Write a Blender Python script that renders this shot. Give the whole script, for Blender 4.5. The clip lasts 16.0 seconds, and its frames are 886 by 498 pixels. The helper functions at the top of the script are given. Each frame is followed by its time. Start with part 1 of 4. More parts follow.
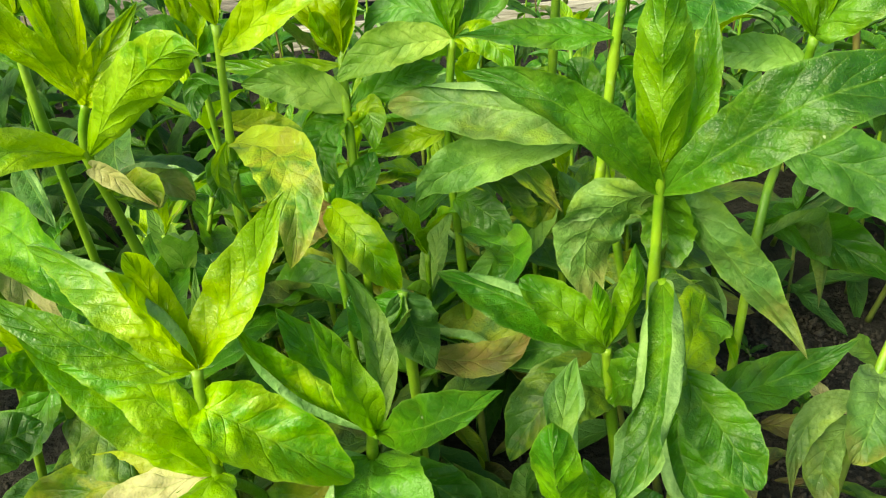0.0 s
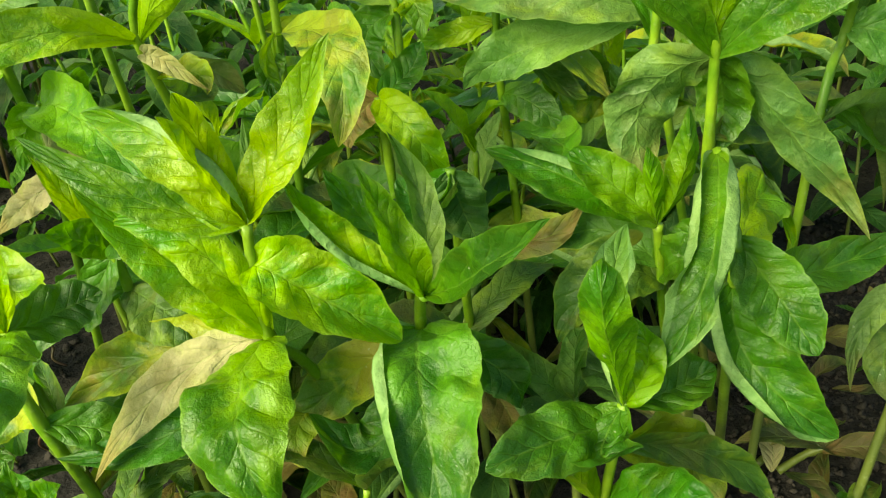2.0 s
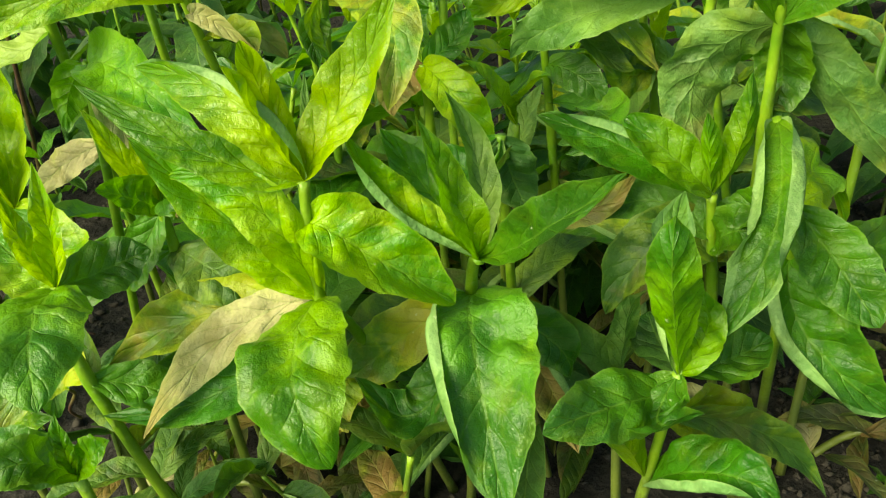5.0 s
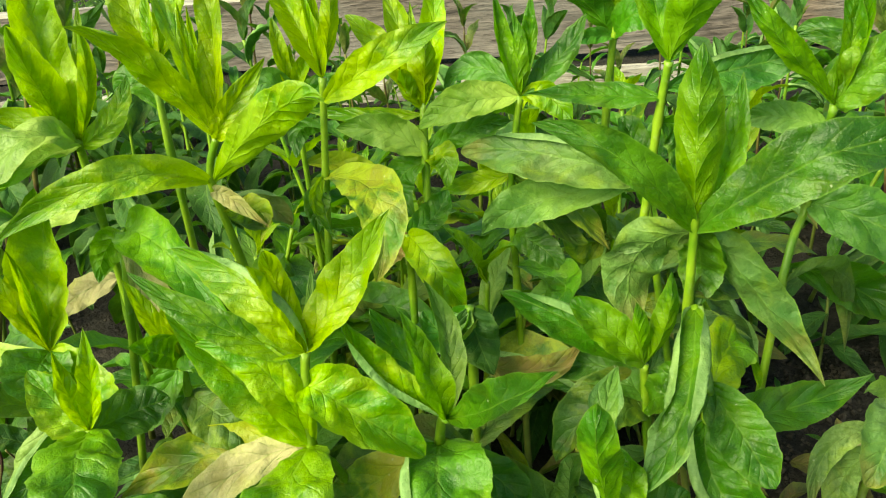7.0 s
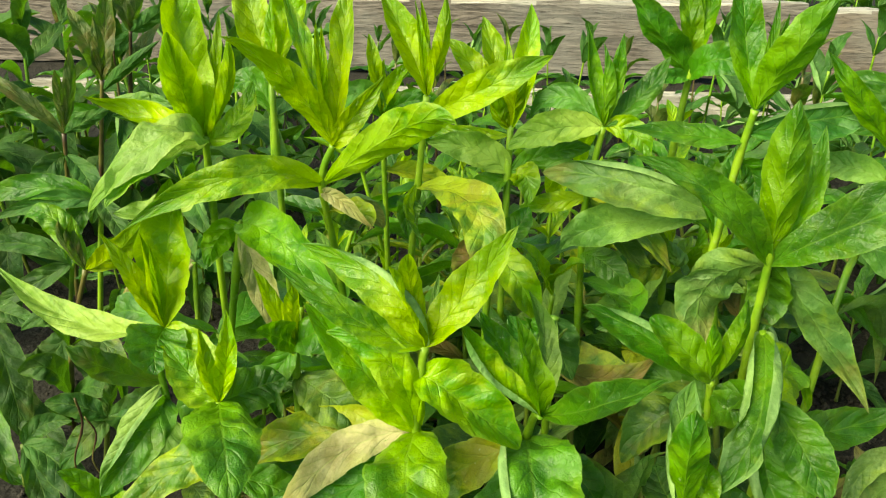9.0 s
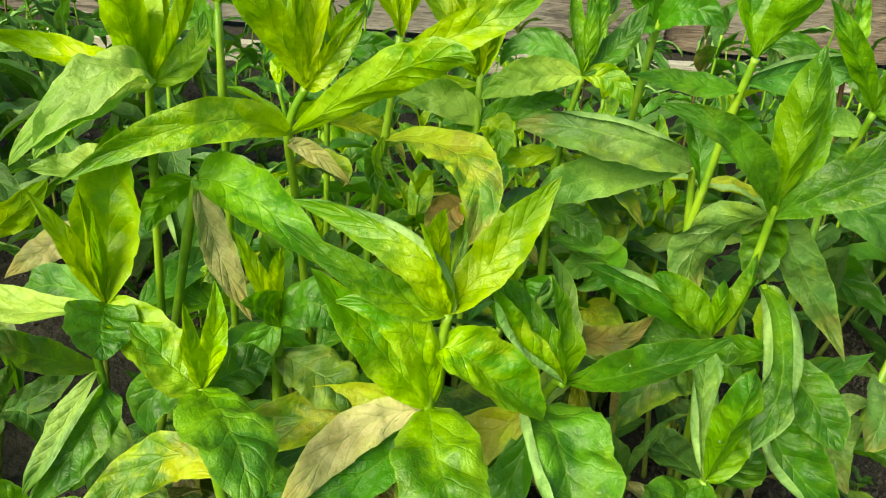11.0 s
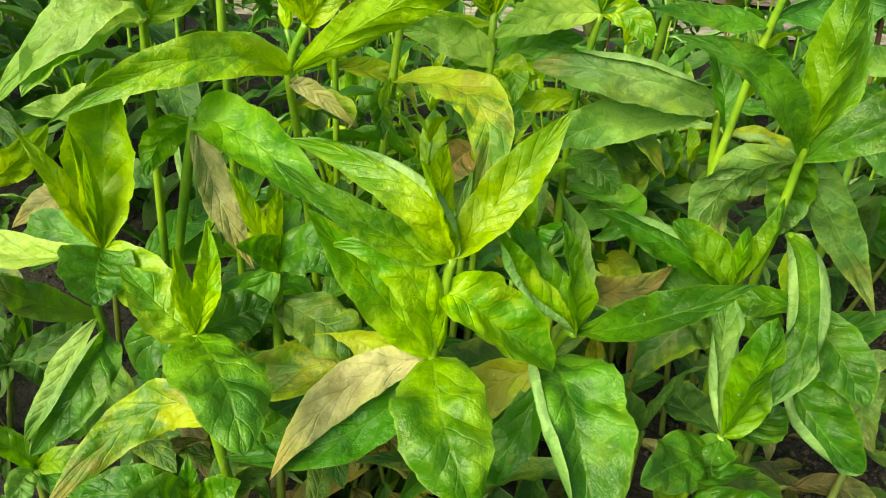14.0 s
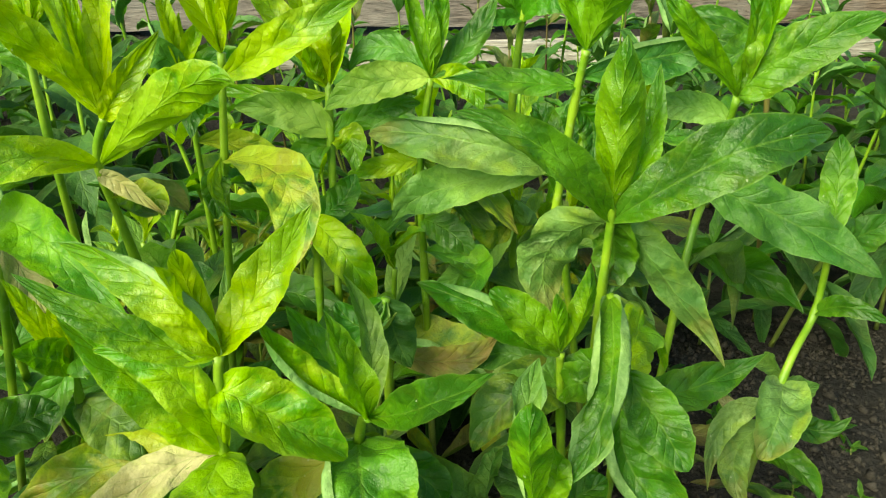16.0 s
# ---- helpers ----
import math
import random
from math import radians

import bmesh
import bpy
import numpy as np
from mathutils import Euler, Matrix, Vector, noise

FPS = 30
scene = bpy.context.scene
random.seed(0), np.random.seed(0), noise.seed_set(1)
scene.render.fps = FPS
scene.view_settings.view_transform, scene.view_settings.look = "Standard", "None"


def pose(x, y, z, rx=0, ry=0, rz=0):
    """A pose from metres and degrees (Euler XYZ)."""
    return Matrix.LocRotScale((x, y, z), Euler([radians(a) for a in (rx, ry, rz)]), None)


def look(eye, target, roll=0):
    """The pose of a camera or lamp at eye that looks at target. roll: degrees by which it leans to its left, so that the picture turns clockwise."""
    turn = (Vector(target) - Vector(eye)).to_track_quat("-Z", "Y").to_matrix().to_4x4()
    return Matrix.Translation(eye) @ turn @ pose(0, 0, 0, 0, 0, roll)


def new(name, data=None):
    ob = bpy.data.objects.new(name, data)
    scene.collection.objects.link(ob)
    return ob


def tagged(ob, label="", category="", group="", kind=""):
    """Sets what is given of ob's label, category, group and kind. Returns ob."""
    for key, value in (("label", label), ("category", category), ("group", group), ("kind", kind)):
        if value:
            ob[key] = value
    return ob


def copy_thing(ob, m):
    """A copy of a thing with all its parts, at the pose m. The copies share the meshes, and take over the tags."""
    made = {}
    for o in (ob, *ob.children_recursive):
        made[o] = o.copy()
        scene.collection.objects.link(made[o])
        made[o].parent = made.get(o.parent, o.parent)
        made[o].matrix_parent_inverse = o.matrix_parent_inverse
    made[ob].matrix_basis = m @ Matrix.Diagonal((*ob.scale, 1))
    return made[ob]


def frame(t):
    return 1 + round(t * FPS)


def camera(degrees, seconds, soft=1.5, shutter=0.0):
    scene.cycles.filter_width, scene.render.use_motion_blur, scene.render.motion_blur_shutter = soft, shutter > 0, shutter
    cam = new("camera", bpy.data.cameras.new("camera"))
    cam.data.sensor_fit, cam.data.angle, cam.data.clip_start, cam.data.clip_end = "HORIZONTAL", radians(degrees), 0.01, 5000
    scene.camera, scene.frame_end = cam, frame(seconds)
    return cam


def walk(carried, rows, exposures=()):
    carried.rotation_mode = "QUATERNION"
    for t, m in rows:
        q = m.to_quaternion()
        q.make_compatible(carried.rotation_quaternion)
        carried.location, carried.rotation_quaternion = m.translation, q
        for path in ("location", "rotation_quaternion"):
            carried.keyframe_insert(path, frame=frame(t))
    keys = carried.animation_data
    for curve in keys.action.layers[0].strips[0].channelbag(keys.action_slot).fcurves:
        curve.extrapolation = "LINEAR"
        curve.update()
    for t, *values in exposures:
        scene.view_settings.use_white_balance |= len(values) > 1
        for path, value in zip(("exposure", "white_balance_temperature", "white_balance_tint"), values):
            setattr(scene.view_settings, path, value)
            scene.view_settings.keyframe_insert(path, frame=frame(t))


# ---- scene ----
cam = camera(59.8, 16.0, 1.2)
PATH = [
    (0, (0.04, 0.022, 0.636), (-0.085, 1.721, -0.412), -1.5),
    (0.5, (0.04, 0.009, 0.639), (-0.164, 1.705, -0.401), -3.1),
    (1, (0.041, 0.009, 0.617), (-0.186, 1.702, -0.423), -3.7),
    (1.5, (0.04, 0.005, 0.602), (-0.2, 1.655, -0.503), -4.0),
    (2, (0.042, 0.0, 0.596), (-0.213, 1.635, -0.526), -4.3),
    (2.5, (0.038, -0.007, 0.589), (-0.236, 1.628, -0.53), -4.6),
    (3, (0.029, -0.006, 0.587), (-0.266, 1.604, -0.562), -4.8),
    (5.5, (0.02, -0.006, 0.584), (-0.249, 1.615, -0.557), -3.3),
    (6, (0.027, -0.007, 0.588), (-0.257, 1.614, -0.547), -4.1),
    (6.5, (0.039, -0.018, 0.619), (-0.234, 1.681, -0.4), -2.8),
    (7, (0.033, -0.051, 0.656), (-0.21, 1.707, -0.267), -0.5),
    (7.5, (0.032, -0.086, 0.693), (-0.205, 1.684, -0.207), 0.2),
    (8, (-0.015, -0.106, 0.697), (-0.254, 1.66, -0.211), 2.9),
    (8.5, (-0.038, -0.111, 0.697), (-0.272, 1.654, -0.215), 3.7),
    (8.7, (-0.032, -0.108, 0.69), (-0.26, 1.658, -0.219), 4.0),
    (10.8, (-0.094, -0.069, 0.65), (0.017, 1.696, -0.284), 8.6),
    (11, (-0.125, -0.066, 0.641), (0.057, 1.688, -0.304), 9.3),
    (11.5, (-0.175, -0.08, 0.647), (-0.036, 1.665, -0.32), 8.7),
    (12, (-0.172, -0.093, 0.644), (-0.045, 1.655, -0.32), 9.2),
    (12.5, (-0.158, -0.084, 0.625), (-0.054, 1.655, -0.359), 9.6),
    (13, (-0.144, -0.078, 0.623), (-0.025, 1.638, -0.398), 10.1),
    (13.5, (-0.126, -0.061, 0.622), (0.003, 1.644, -0.415), 9.5),
    (14, (-0.112, -0.053, 0.624), (0.018, 1.651, -0.414), 8.7),
    (14.5, (-0.103, -0.055, 0.623), (0.022, 1.648, -0.419), 8.4),
    (15, (-0.073, -0.039, 0.633), (0.05, 1.673, -0.393), 8.1),
    (15.5, (-0.027, -0.021, 0.626), (0.088, 1.692, -0.401), 7.0),
    (16, (0.007, -0.033, 0.659), (0.089, 1.707, -0.325), 4.2),
]
LEAN = pose(0, 0, 0, 0, 4, 0)
walk(cam, [(t, LEAN @ look(eye, target, roll)) for t, eye, target, roll in PATH],
     exposures=[(t, e + 0.06, k + 200, -14) for t, e, k in (
         (0.0, 1.16, 7250), (1.0, 0.98, 7450), (2.5, 0.98, 7450), (5.5, 0.98, 7450), (6.5, 1.07, 7350), (7.5, 1.03, 7450), (8.5, 1.0, 7450), (11.0, 0.98, 7450), (12.5, 0.95, 7450), (14.5, 0.96, 7450), (15.5, 0.98, 7300), (16.0, 1.04, 7050))])

# ---- light ----
world = bpy.data.worlds.new("sky")
scene.world = world
world.use_nodes = True
wn = world.node_tree
sky = wn.nodes.new("ShaderNodeTexSky")
sky.sky_type = "NISHITA"
sky.sun_disc = False
SUN_EL, SUN_AZ = 40.0, 226.0
sky.sun_elevation = radians(SUN_EL)
sky.sun_rotation = radians(90 - SUN_AZ)
wn.nodes["Background"].inputs["Strength"].default_value = 0.100
wn.links.new(sky.outputs["Color"], wn.nodes["Background"].inputs["Color"])
lamp = bpy.data.lights.new("sun", "SUN")
lamp.energy, lamp.angle, lamp.color = 4.75, radians(36.0), (1.0, 0.91, 0.74)
sun = new("sun", lamp)
sun.matrix_world = look(
    (10 * math.cos(radians(SUN_AZ)) * math.cos(radians(SUN_EL)), 10 * math.sin(radians(SUN_AZ)) * math.cos(radians(SUN_EL)), 10 * math.sin(radians(SUN_EL))), (0, 0, 0))

GROUND = 0.12


# ---- materials ----
class Net:
    """A small wrapper to wire up a node material."""

    def __init__(self, name):
        self.mat = bpy.data.materials.new(name)
        self.mat.use_nodes = True
        self.tree = self.mat.node_tree
        self.tree.nodes.clear()

    def node(self, kind, **values):
        n = self.tree.nodes.new(kind)
        for key, v in values.items():
            if key == "operation":
                n.operation = v
            elif key == "data_type":
                n.data_type = v
            elif key == "blend_type":
                n.blend_type = v
            elif key == "clamp":
                n.use_clamp = v
        return n

    def link(self, a, b):
        self.tree.links.new(a, b)

    def put(self, socket, v):
        if hasattr(v, "is_output"):
            self.link(v, socket)
        else:
            socket.default_value = v

    def math(self, op, a, b=0.0, c=0.0, clamp=False):
        n = self.node("ShaderNodeMath", operation=op, clamp=clamp)
        for s, v in zip(n.inputs, (a, b, c)):
            self.put(s, v)
        return n.outputs[0]

    def mix(self, f, a, b, blend="MIX"):
        n = self.node("ShaderNodeMix", data_type="RGBA", blend_type=blend)
        self.put(n.inputs[0], f)
        self.put(n.inputs[6], a)
        self.put(n.inputs[7], b)
        return n.outputs[2]

    def noise(self, vec, scale, detail=4.0, rough=0.55, distort=0.0):
        n = self.node("ShaderNodeTexNoise")
        self.link(vec, n.inputs["Vector"])
        n.inputs["Scale"].default_value = scale
        n.inputs["Detail"].default_value = detail
        n.inputs["Roughness"].default_value = rough
        n.inputs["Distortion"].default_value = distort
        return n.outputs["Fac"]

    def ramp(self, fac, lo, hi):
        n = self.node("ShaderNodeMapRange")
        n.interpolation_type = "SMOOTHSTEP"
        self.put(n.inputs[0], fac)
        self.put(n.inputs[1], lo)
        self.put(n.inputs[2], hi)
        return n.outputs[0]

    def coords(self, spread=40.0):
        """Object coordinates, shifted from object to object, and the object's own random number."""
        tc = self.node("ShaderNodeTexCoord")
        info = self.node("ShaderNodeObjectInfo")
        add = self.node("ShaderNodeVectorMath", operation="ADD")
        self.link(tc.outputs["Object"], add.inputs[0])
        self.link(self.math("MULTIPLY", info.outputs["Random"], spread), add.inputs[1])
        return add.outputs[0], info.outputs["Random"], tc

    def finish(self, colour, rough, height=None, dist=0.001, translucent=None, share=0.35, spec=0.5):
        out = self.node("ShaderNodeOutputMaterial")
        p = self.node("ShaderNodeBsdfPrincipled")
        self.put(p.inputs["Base Color"], colour)
        self.put(p.inputs["Roughness"], rough)
        p.inputs["Specular IOR Level"].default_value = spec
        normal = None
        if height is not None:
            b = self.node("ShaderNodeBump")
            b.inputs["Strength"].default_value = 1.0
            b.inputs["Distance"].default_value = dist
            self.link(height, b.inputs["Height"])
            normal = b.outputs[0]
            self.link(normal, p.inputs["Normal"])
        if translucent is None:
            self.link(p.outputs[0], out.inputs[0])
        else:
            t = self.node("ShaderNodeBsdfTranslucent")
            self.put(t.inputs["Color"], translucent)
            if normal is not None:
                self.link(normal, t.inputs["Normal"])
            m = self.node("ShaderNodeMixShader")
            m.inputs[0].default_value = share
            self.link(p.outputs[0], m.inputs[1])
            self.link(t.outputs[0], m.inputs[2])
            self.link(m.outputs[0], out.inputs[0])
        return self.mat


def rgb(r, g, b):
    return (r, g, b, 1.0)


def leaf_material(name, deep, light, yellow=0.3, mildew=0.1, brown=0.0, rough=0.42, share=0.35, tip=0.0, glow=rgb(0.24, 0.58, 0.012), spec=0.5):
    """A phlox leaf: quilted between its veins, mottled, dusted with mildew, yellowing or browning in patches."""
    n = Net(name)
    vec, rand, tc = n.coords()
    uv = n.node("ShaderNodeSeparateXYZ")
    n.link(tc.outputs["UV"], uv.inputs[0])
    across = n.math("ABSOLUTE", n.math("MULTIPLY_ADD", uv.outputs[0], 2.0, -1.0))
    along = uv.outputs[1]
    wob = n.noise(vec, 32.0, 2.0)
    # veins that leave the midrib at an angle and bend towards the tip
    run = n.math("SUBTRACT", n.math("MULTIPLY", along, 8.0), n.math("MULTIPLY", n.math("POWER", across, 0.8), 1.7))
    run = n.math("ADD", run, n.math("MULTIPLY_ADD", wob, 1.3, -0.65))
    saw = n.math("ABSOLUTE", n.math("SUBTRACT", n.math("FRACT", run), 0.5))
    vein = n.math("MULTIPLY", n.ramp(saw, 0.40, 0.5), n.ramp(across, 1.0, 0.6))
    rib = n.ramp(across, 0.065, 0.01)
    big = n.noise(vec, 22.0, 3.0, 0.6, 0.6)
    mid = n.noise(vec, 85.0, 4.0, 0.6)
    fine = n.noise(vec, 420.0, 4.0, 0.65)
    blotch = n.noise(vec, 46.0, 7.0, 0.70, 1.1)
    col = n.mix(n.ramp(n.math("ADD", n.math("MULTIPLY", big, 0.52), n.math("ADD", n.math("MULTIPLY", blotch, 0.48), n.math("MULTIPLY_ADD", along, -0.22, 0.11))), 0.43, 0.575), deep, light)
    shift = n.node("ShaderNodeHueSaturation")
    n.link(n.math("MULTIPLY_ADD", rand, 0.022, 0.487), shift.inputs["Hue"])
    n.link(n.math("MULTIPLY_ADD", n.math("FRACT", n.math("MULTIPLY", rand, 7.3)), 0.35, 0.82), shift.inputs["Value"])
    n.link(col, shift.inputs["Color"])
    col = shift.outputs[0]
    # the blade is yellower at its foot and bluer towards the tip
    far = n.ramp(n.math("ADD", along, n.math("MULTIPLY_ADD", big, 0.7, -0.35)), 0.50, 1.0)
    col = n.mix(n.math("MULTIPLY", far, 0.42), col, n.mix(0.5, deep, rgb(0.050, 0.200, 0.012)))
    if yellow:
        patch = n.math("ADD", n.noise(vec, 30.0, 4.0, 0.65, 1.6), n.math("MULTIPLY_ADD", across, 0.16, -0.09))
        col = n.mix(n.math("MULTIPLY", n.ramp(patch, 0.46, 0.76), yellow), col, rgb(0.41, 0.53, 0.018))
    if brown:
        spot = n.noise(vec, 26.0, 5.0, 0.65, 0.8)
        col = n.mix(n.math("MULTIPLY", n.ramp(spot, 0.50, 0.66), brown), col, rgb(0.19, 0.09, 0.025))
    if tip:
        edge = n.ramp(n.math("ADD", along, n.math("MULTIPLY_ADD", mid, 0.5, -0.25)), 0.70, 0.95)
        col = n.mix(n.math("MULTIPLY", edge, tip), col, rgb(0.34, 0.20, 0.06))
    col = n.mix(n.math("MULTIPLY", vein, 0.10), col, rgb(0.22, 0.38, 0.04))
    col = n.mix(n.math("MULTIPLY", rib, 0.32), col, n.mix(0.6, light, rgb(0.27, 0.43, 0.06)))
    cell = n.node("ShaderNodeTexVoronoi")
    cell.feature = "DISTANCE_TO_EDGE"
    n.link(vec, cell.inputs["Vector"])
    cell.inputs["Scale"].default_value = 560.0
    net = n.ramp(cell.outputs["Distance"], 0.11, 0.0)
    col = n.mix(n.math("MULTIPLY", net, 0.06), col, rgb(0.30, 0.42, 0.06))
    rim = n.ramp(across, 0.93, 0.985)
    col = n.mix(n.math("MULTIPLY", rim, 0.55), col, n.mix(0.25, light, rgb(0.36, 0.49, 0.10)))
    col = n.mix(n.math("MULTIPLY", n.ramp(fine, 0.62, 0.38), 0.20), col, n.mix(0.55, col, rgb(0.0, 0.02, 0.0)))
    bare = col
    if mildew:
        dust = n.math("MULTIPLY", n.ramp(n.noise(vec, 17.0, 4.0, 0.6, 0.5), 0.42, 0.72), n.ramp(fine, 0.25, 0.75))
        film = n.math("MULTIPLY_ADD", dust, 0.95, 0.05)
        col = n.mix(n.math("MULTIPLY", film, mildew), col, rgb(0.48, 0.61, 0.25))
    speck = n.ramp(n.noise(vec, 260.0, 2.0, 0.5), 0.735, 0.78)
    col = n.mix(n.math("MULTIPLY", speck, 0.45), col, rgb(0.60, 0.66, 0.45))
    # the blade bulges between the veins
    puff = n.math("MULTIPLY", n.math("SUBTRACT", 1.0, n.math("POWER", n.math("MULTIPLY", saw, 2.0), 2.0)), n.ramp(across, 1.05, 0.55))
    height = n.math("ADD", n.math("MULTIPLY", vein, -0.09), n.math("ADD", n.math("MULTIPLY", mid, 1.35), n.math("MULTIPLY", puff, 0.20)))
    height = n.math("ADD", height, n.math("MULTIPLY", big, 1.6))
    height = n.math("ADD", height, n.math("ADD", n.math("ADD", n.math("MULTIPLY", fine, 0.28), n.math("MULTIPLY", net, -0.03)), n.math("MULTIPLY", rib, -0.14)))
    through_col = n.mix(0.55, bare, glow, "MIX") if share > 0.2 else bare
    rg = n.math("MULTIPLY_ADD", big, 0.30, rough - 0.10)
    return n.finish(col, rg, height, 0.0018, through_col, share, spec)


# fresh and lime also put the left's sun into colour, green and blue the right's shade
LEAF = {
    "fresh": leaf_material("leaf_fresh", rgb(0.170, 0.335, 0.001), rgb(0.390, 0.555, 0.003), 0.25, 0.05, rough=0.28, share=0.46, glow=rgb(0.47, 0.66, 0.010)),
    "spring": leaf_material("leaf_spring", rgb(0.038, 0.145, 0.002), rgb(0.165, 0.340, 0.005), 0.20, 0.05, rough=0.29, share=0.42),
    "mid": leaf_material("leaf_mid", rgb(0.022, 0.100, 0.003), rgb(0.080, 0.225, 0.006), 0.22, 0.08, rough=0.34, share=0.34, spec=0.42),
    "bloom": leaf_material("leaf_bloom", rgb(0.190, 0.340, 0.040), rgb(0.370, 0.520, 0.090), 0.20, 0.30, rough=0.45, share=0.40),
    "gold": leaf_material("leaf_gold", rgb(0.200, 0.320, 0.008), rgb(0.470, 0.470, 0.020), 0.6, 0.06, 0.10, share=0.35, tip=0.5),
    "lime": leaf_material("leaf_lime", rgb(0.085, 0.245, 0.002), rgb(0.300, 0.480, 0.004), 0.75, 0.15, rough=0.28, share=0.42, glow=rgb(0.40, 0.62, 0.010)),
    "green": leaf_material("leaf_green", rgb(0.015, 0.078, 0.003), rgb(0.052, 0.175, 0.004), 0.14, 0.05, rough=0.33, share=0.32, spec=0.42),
    "blue": leaf_material("leaf_blue", rgb(0.018, 0.105, 0.008), rgb(0.056, 0.200, 0.013), 0.06, 0.22, share=0.28),
    "pale": leaf_material("leaf_pale", rgb(0.075, 0.188, 0.020), rgb(0.190, 0.335, 0.045), 0.12, 0.34, rough=0.5, share=0.32),
    "under": leaf_material("leaf_underside", rgb(0.115, 0.245, 0.060), rgb(0.235, 0.385, 0.125), 0.12, 0.35, rough=0.55, share=0.32),
    "mildew": leaf_material("leaf_mildew", rgb(0.045, 0.130, 0.020), rgb(0.125, 0.245, 0.046), 0.40, 0.45, 0.16, rough=0.5, share=0.25, tip=0.35),
    "yellow": leaf_material("leaf_yellow", rgb(0.055, 0.160, 0.004), rgb(0.330, 0.370, 0.008), 0.95, 0.10, 0.38, share=0.34, tip=0.55),
    "olive": leaf_material("leaf_olive", rgb(0.020, 0.066, 0.004), rgb(0.064, 0.135, 0.007), 0.40, 0.08, 0.28, rough=0.5, share=0.28),
    "brown": leaf_material("leaf_brown", rgb(0.045, 0.046, 0.010), rgb(0.090, 0.065, 0.016), 0.25, 0.05, 0.70, rough=0.6, share=0.25, tip=0.5),
    "rust": leaf_material("leaf_rust", rgb(0.075, 0.058, 0.011), rgb(0.195, 0.118, 0.024), 0.35, 0.06, 0.45, rough=0.6, share=0.28, tip=0.4),
    "tan": leaf_material("leaf_tan", rgb(0.270, 0.235, 0.085), rgb(0.450, 0.400, 0.200), 0.25, 0.10, 0.18, rough=0.75, share=0.25, tip=0.45),
    # shade and dark: green leaves with the shade put into their base colour
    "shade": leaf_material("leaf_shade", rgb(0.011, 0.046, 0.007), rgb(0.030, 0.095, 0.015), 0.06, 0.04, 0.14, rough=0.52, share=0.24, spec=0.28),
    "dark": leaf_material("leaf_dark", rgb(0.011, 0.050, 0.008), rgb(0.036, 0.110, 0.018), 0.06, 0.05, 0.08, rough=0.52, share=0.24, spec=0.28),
    "purple": leaf_material("leaf_purple", rgb(0.030, 0.048, 0.012), rgb(0.085, 0.100, 0.022), 0.06, 0.05, 0.40, share=0.30, tip=0.22, spec=0.35),
}


def stem_material():
    n = Net("stem_green")
    vec, rand, tc = n.coords()
    sep = n.node("ShaderNodeSeparateXYZ")
    n.link(tc.outputs["Object"], sep.inputs[0])
    big = n.noise(vec, 30.0, 3.0)
    fine = n.noise(vec, 300.0, 4.0)
    col = n.mix(n.ramp(big, 0.35, 0.65), rgb(0.110, 0.240, 0.010), rgb(0.240, 0.375, 0.022))
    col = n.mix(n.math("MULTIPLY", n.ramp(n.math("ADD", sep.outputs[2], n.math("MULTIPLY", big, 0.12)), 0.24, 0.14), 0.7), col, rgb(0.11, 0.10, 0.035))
    col = n.mix(n.math("MULTIPLY", n.ramp(fine, 0.55, 0.8), 0.25), col, rgb(0.45, 0.5, 0.28))
    return n.finish(col, 0.42, fine, 0.0006, n.mix(0.5, col, rgb(0.4, 0.5, 0.03)), 0.15)


STEM = stem_material()


def stem_dark_material():
    n = Net("stem_purple")
    vec, rand, tc = n.coords()
    big = n.noise(vec, 25.0, 4.0)
    col = n.mix(n.ramp(big, 0.35, 0.65), rgb(0.045, 0.020, 0.012), rgb(0.12, 0.11, 0.025))
    return n.finish(col, 0.45, big, 0.0006)


STEM_DARK = stem_dark_material()


def soil_material():
    n = Net("soil")
    vec, rand, tc = n.coords(0.0)
    a = n.noise(vec, 6.0, 6.0, 0.65)
    b = n.noise(vec, 60.0, 8.0, 0.7)
    c = n.noise(vec, 420.0, 4.0, 0.7)
    v = n.node("ShaderNodeTexVoronoi")
    n.link(vec, v.inputs["Vector"])
    v.inputs["Scale"].default_value = 130.0
    col = n.mix(n.ramp(b, 0.35, 0.7), rgb(0.012, 0.0100, 0.0088), rgb(0.045, 0.038, 0.034))
    col = n.mix(n.math("MULTIPLY", n.ramp(a, 0.4, 0.65), 0.5), col, rgb(0.040, 0.034, 0.030))
    col = n.mix(n.math("MULTIPLY", n.ramp(c, 0.64, 0.76), 0.4), col, rgb(0.12, 0.10, 0.085))
    h = n.math("ADD", n.math("MULTIPLY", b, 1.0), n.math("ADD", n.math("MULTIPLY", c, 0.35), n.math("MULTIPLY", v.outputs["Distance"], 0.5)))
    return n.finish(col, 0.9, h, 0.012, spec=0.25)


SOIL = soil_material()


def clod_material():
    n = Net("clod")
    vec, rand, tc = n.coords(0.0)
    geo = n.node("ShaderNodeNewGeometry")
    b = n.noise(vec, 160.0, 6.0, 0.7)
    col = n.mix(n.math("MULTIPLY_ADD", b, 0.6, n.math("MULTIPLY", geo.outputs["Random Per Island"], 0.4)), rgb(0.022, 0.018, 0.015), rgb(0.078, 0.065, 0.055))
    return n.finish(col, 0.92, b, 0.004, spec=0.25)


CLOD = clod_material()


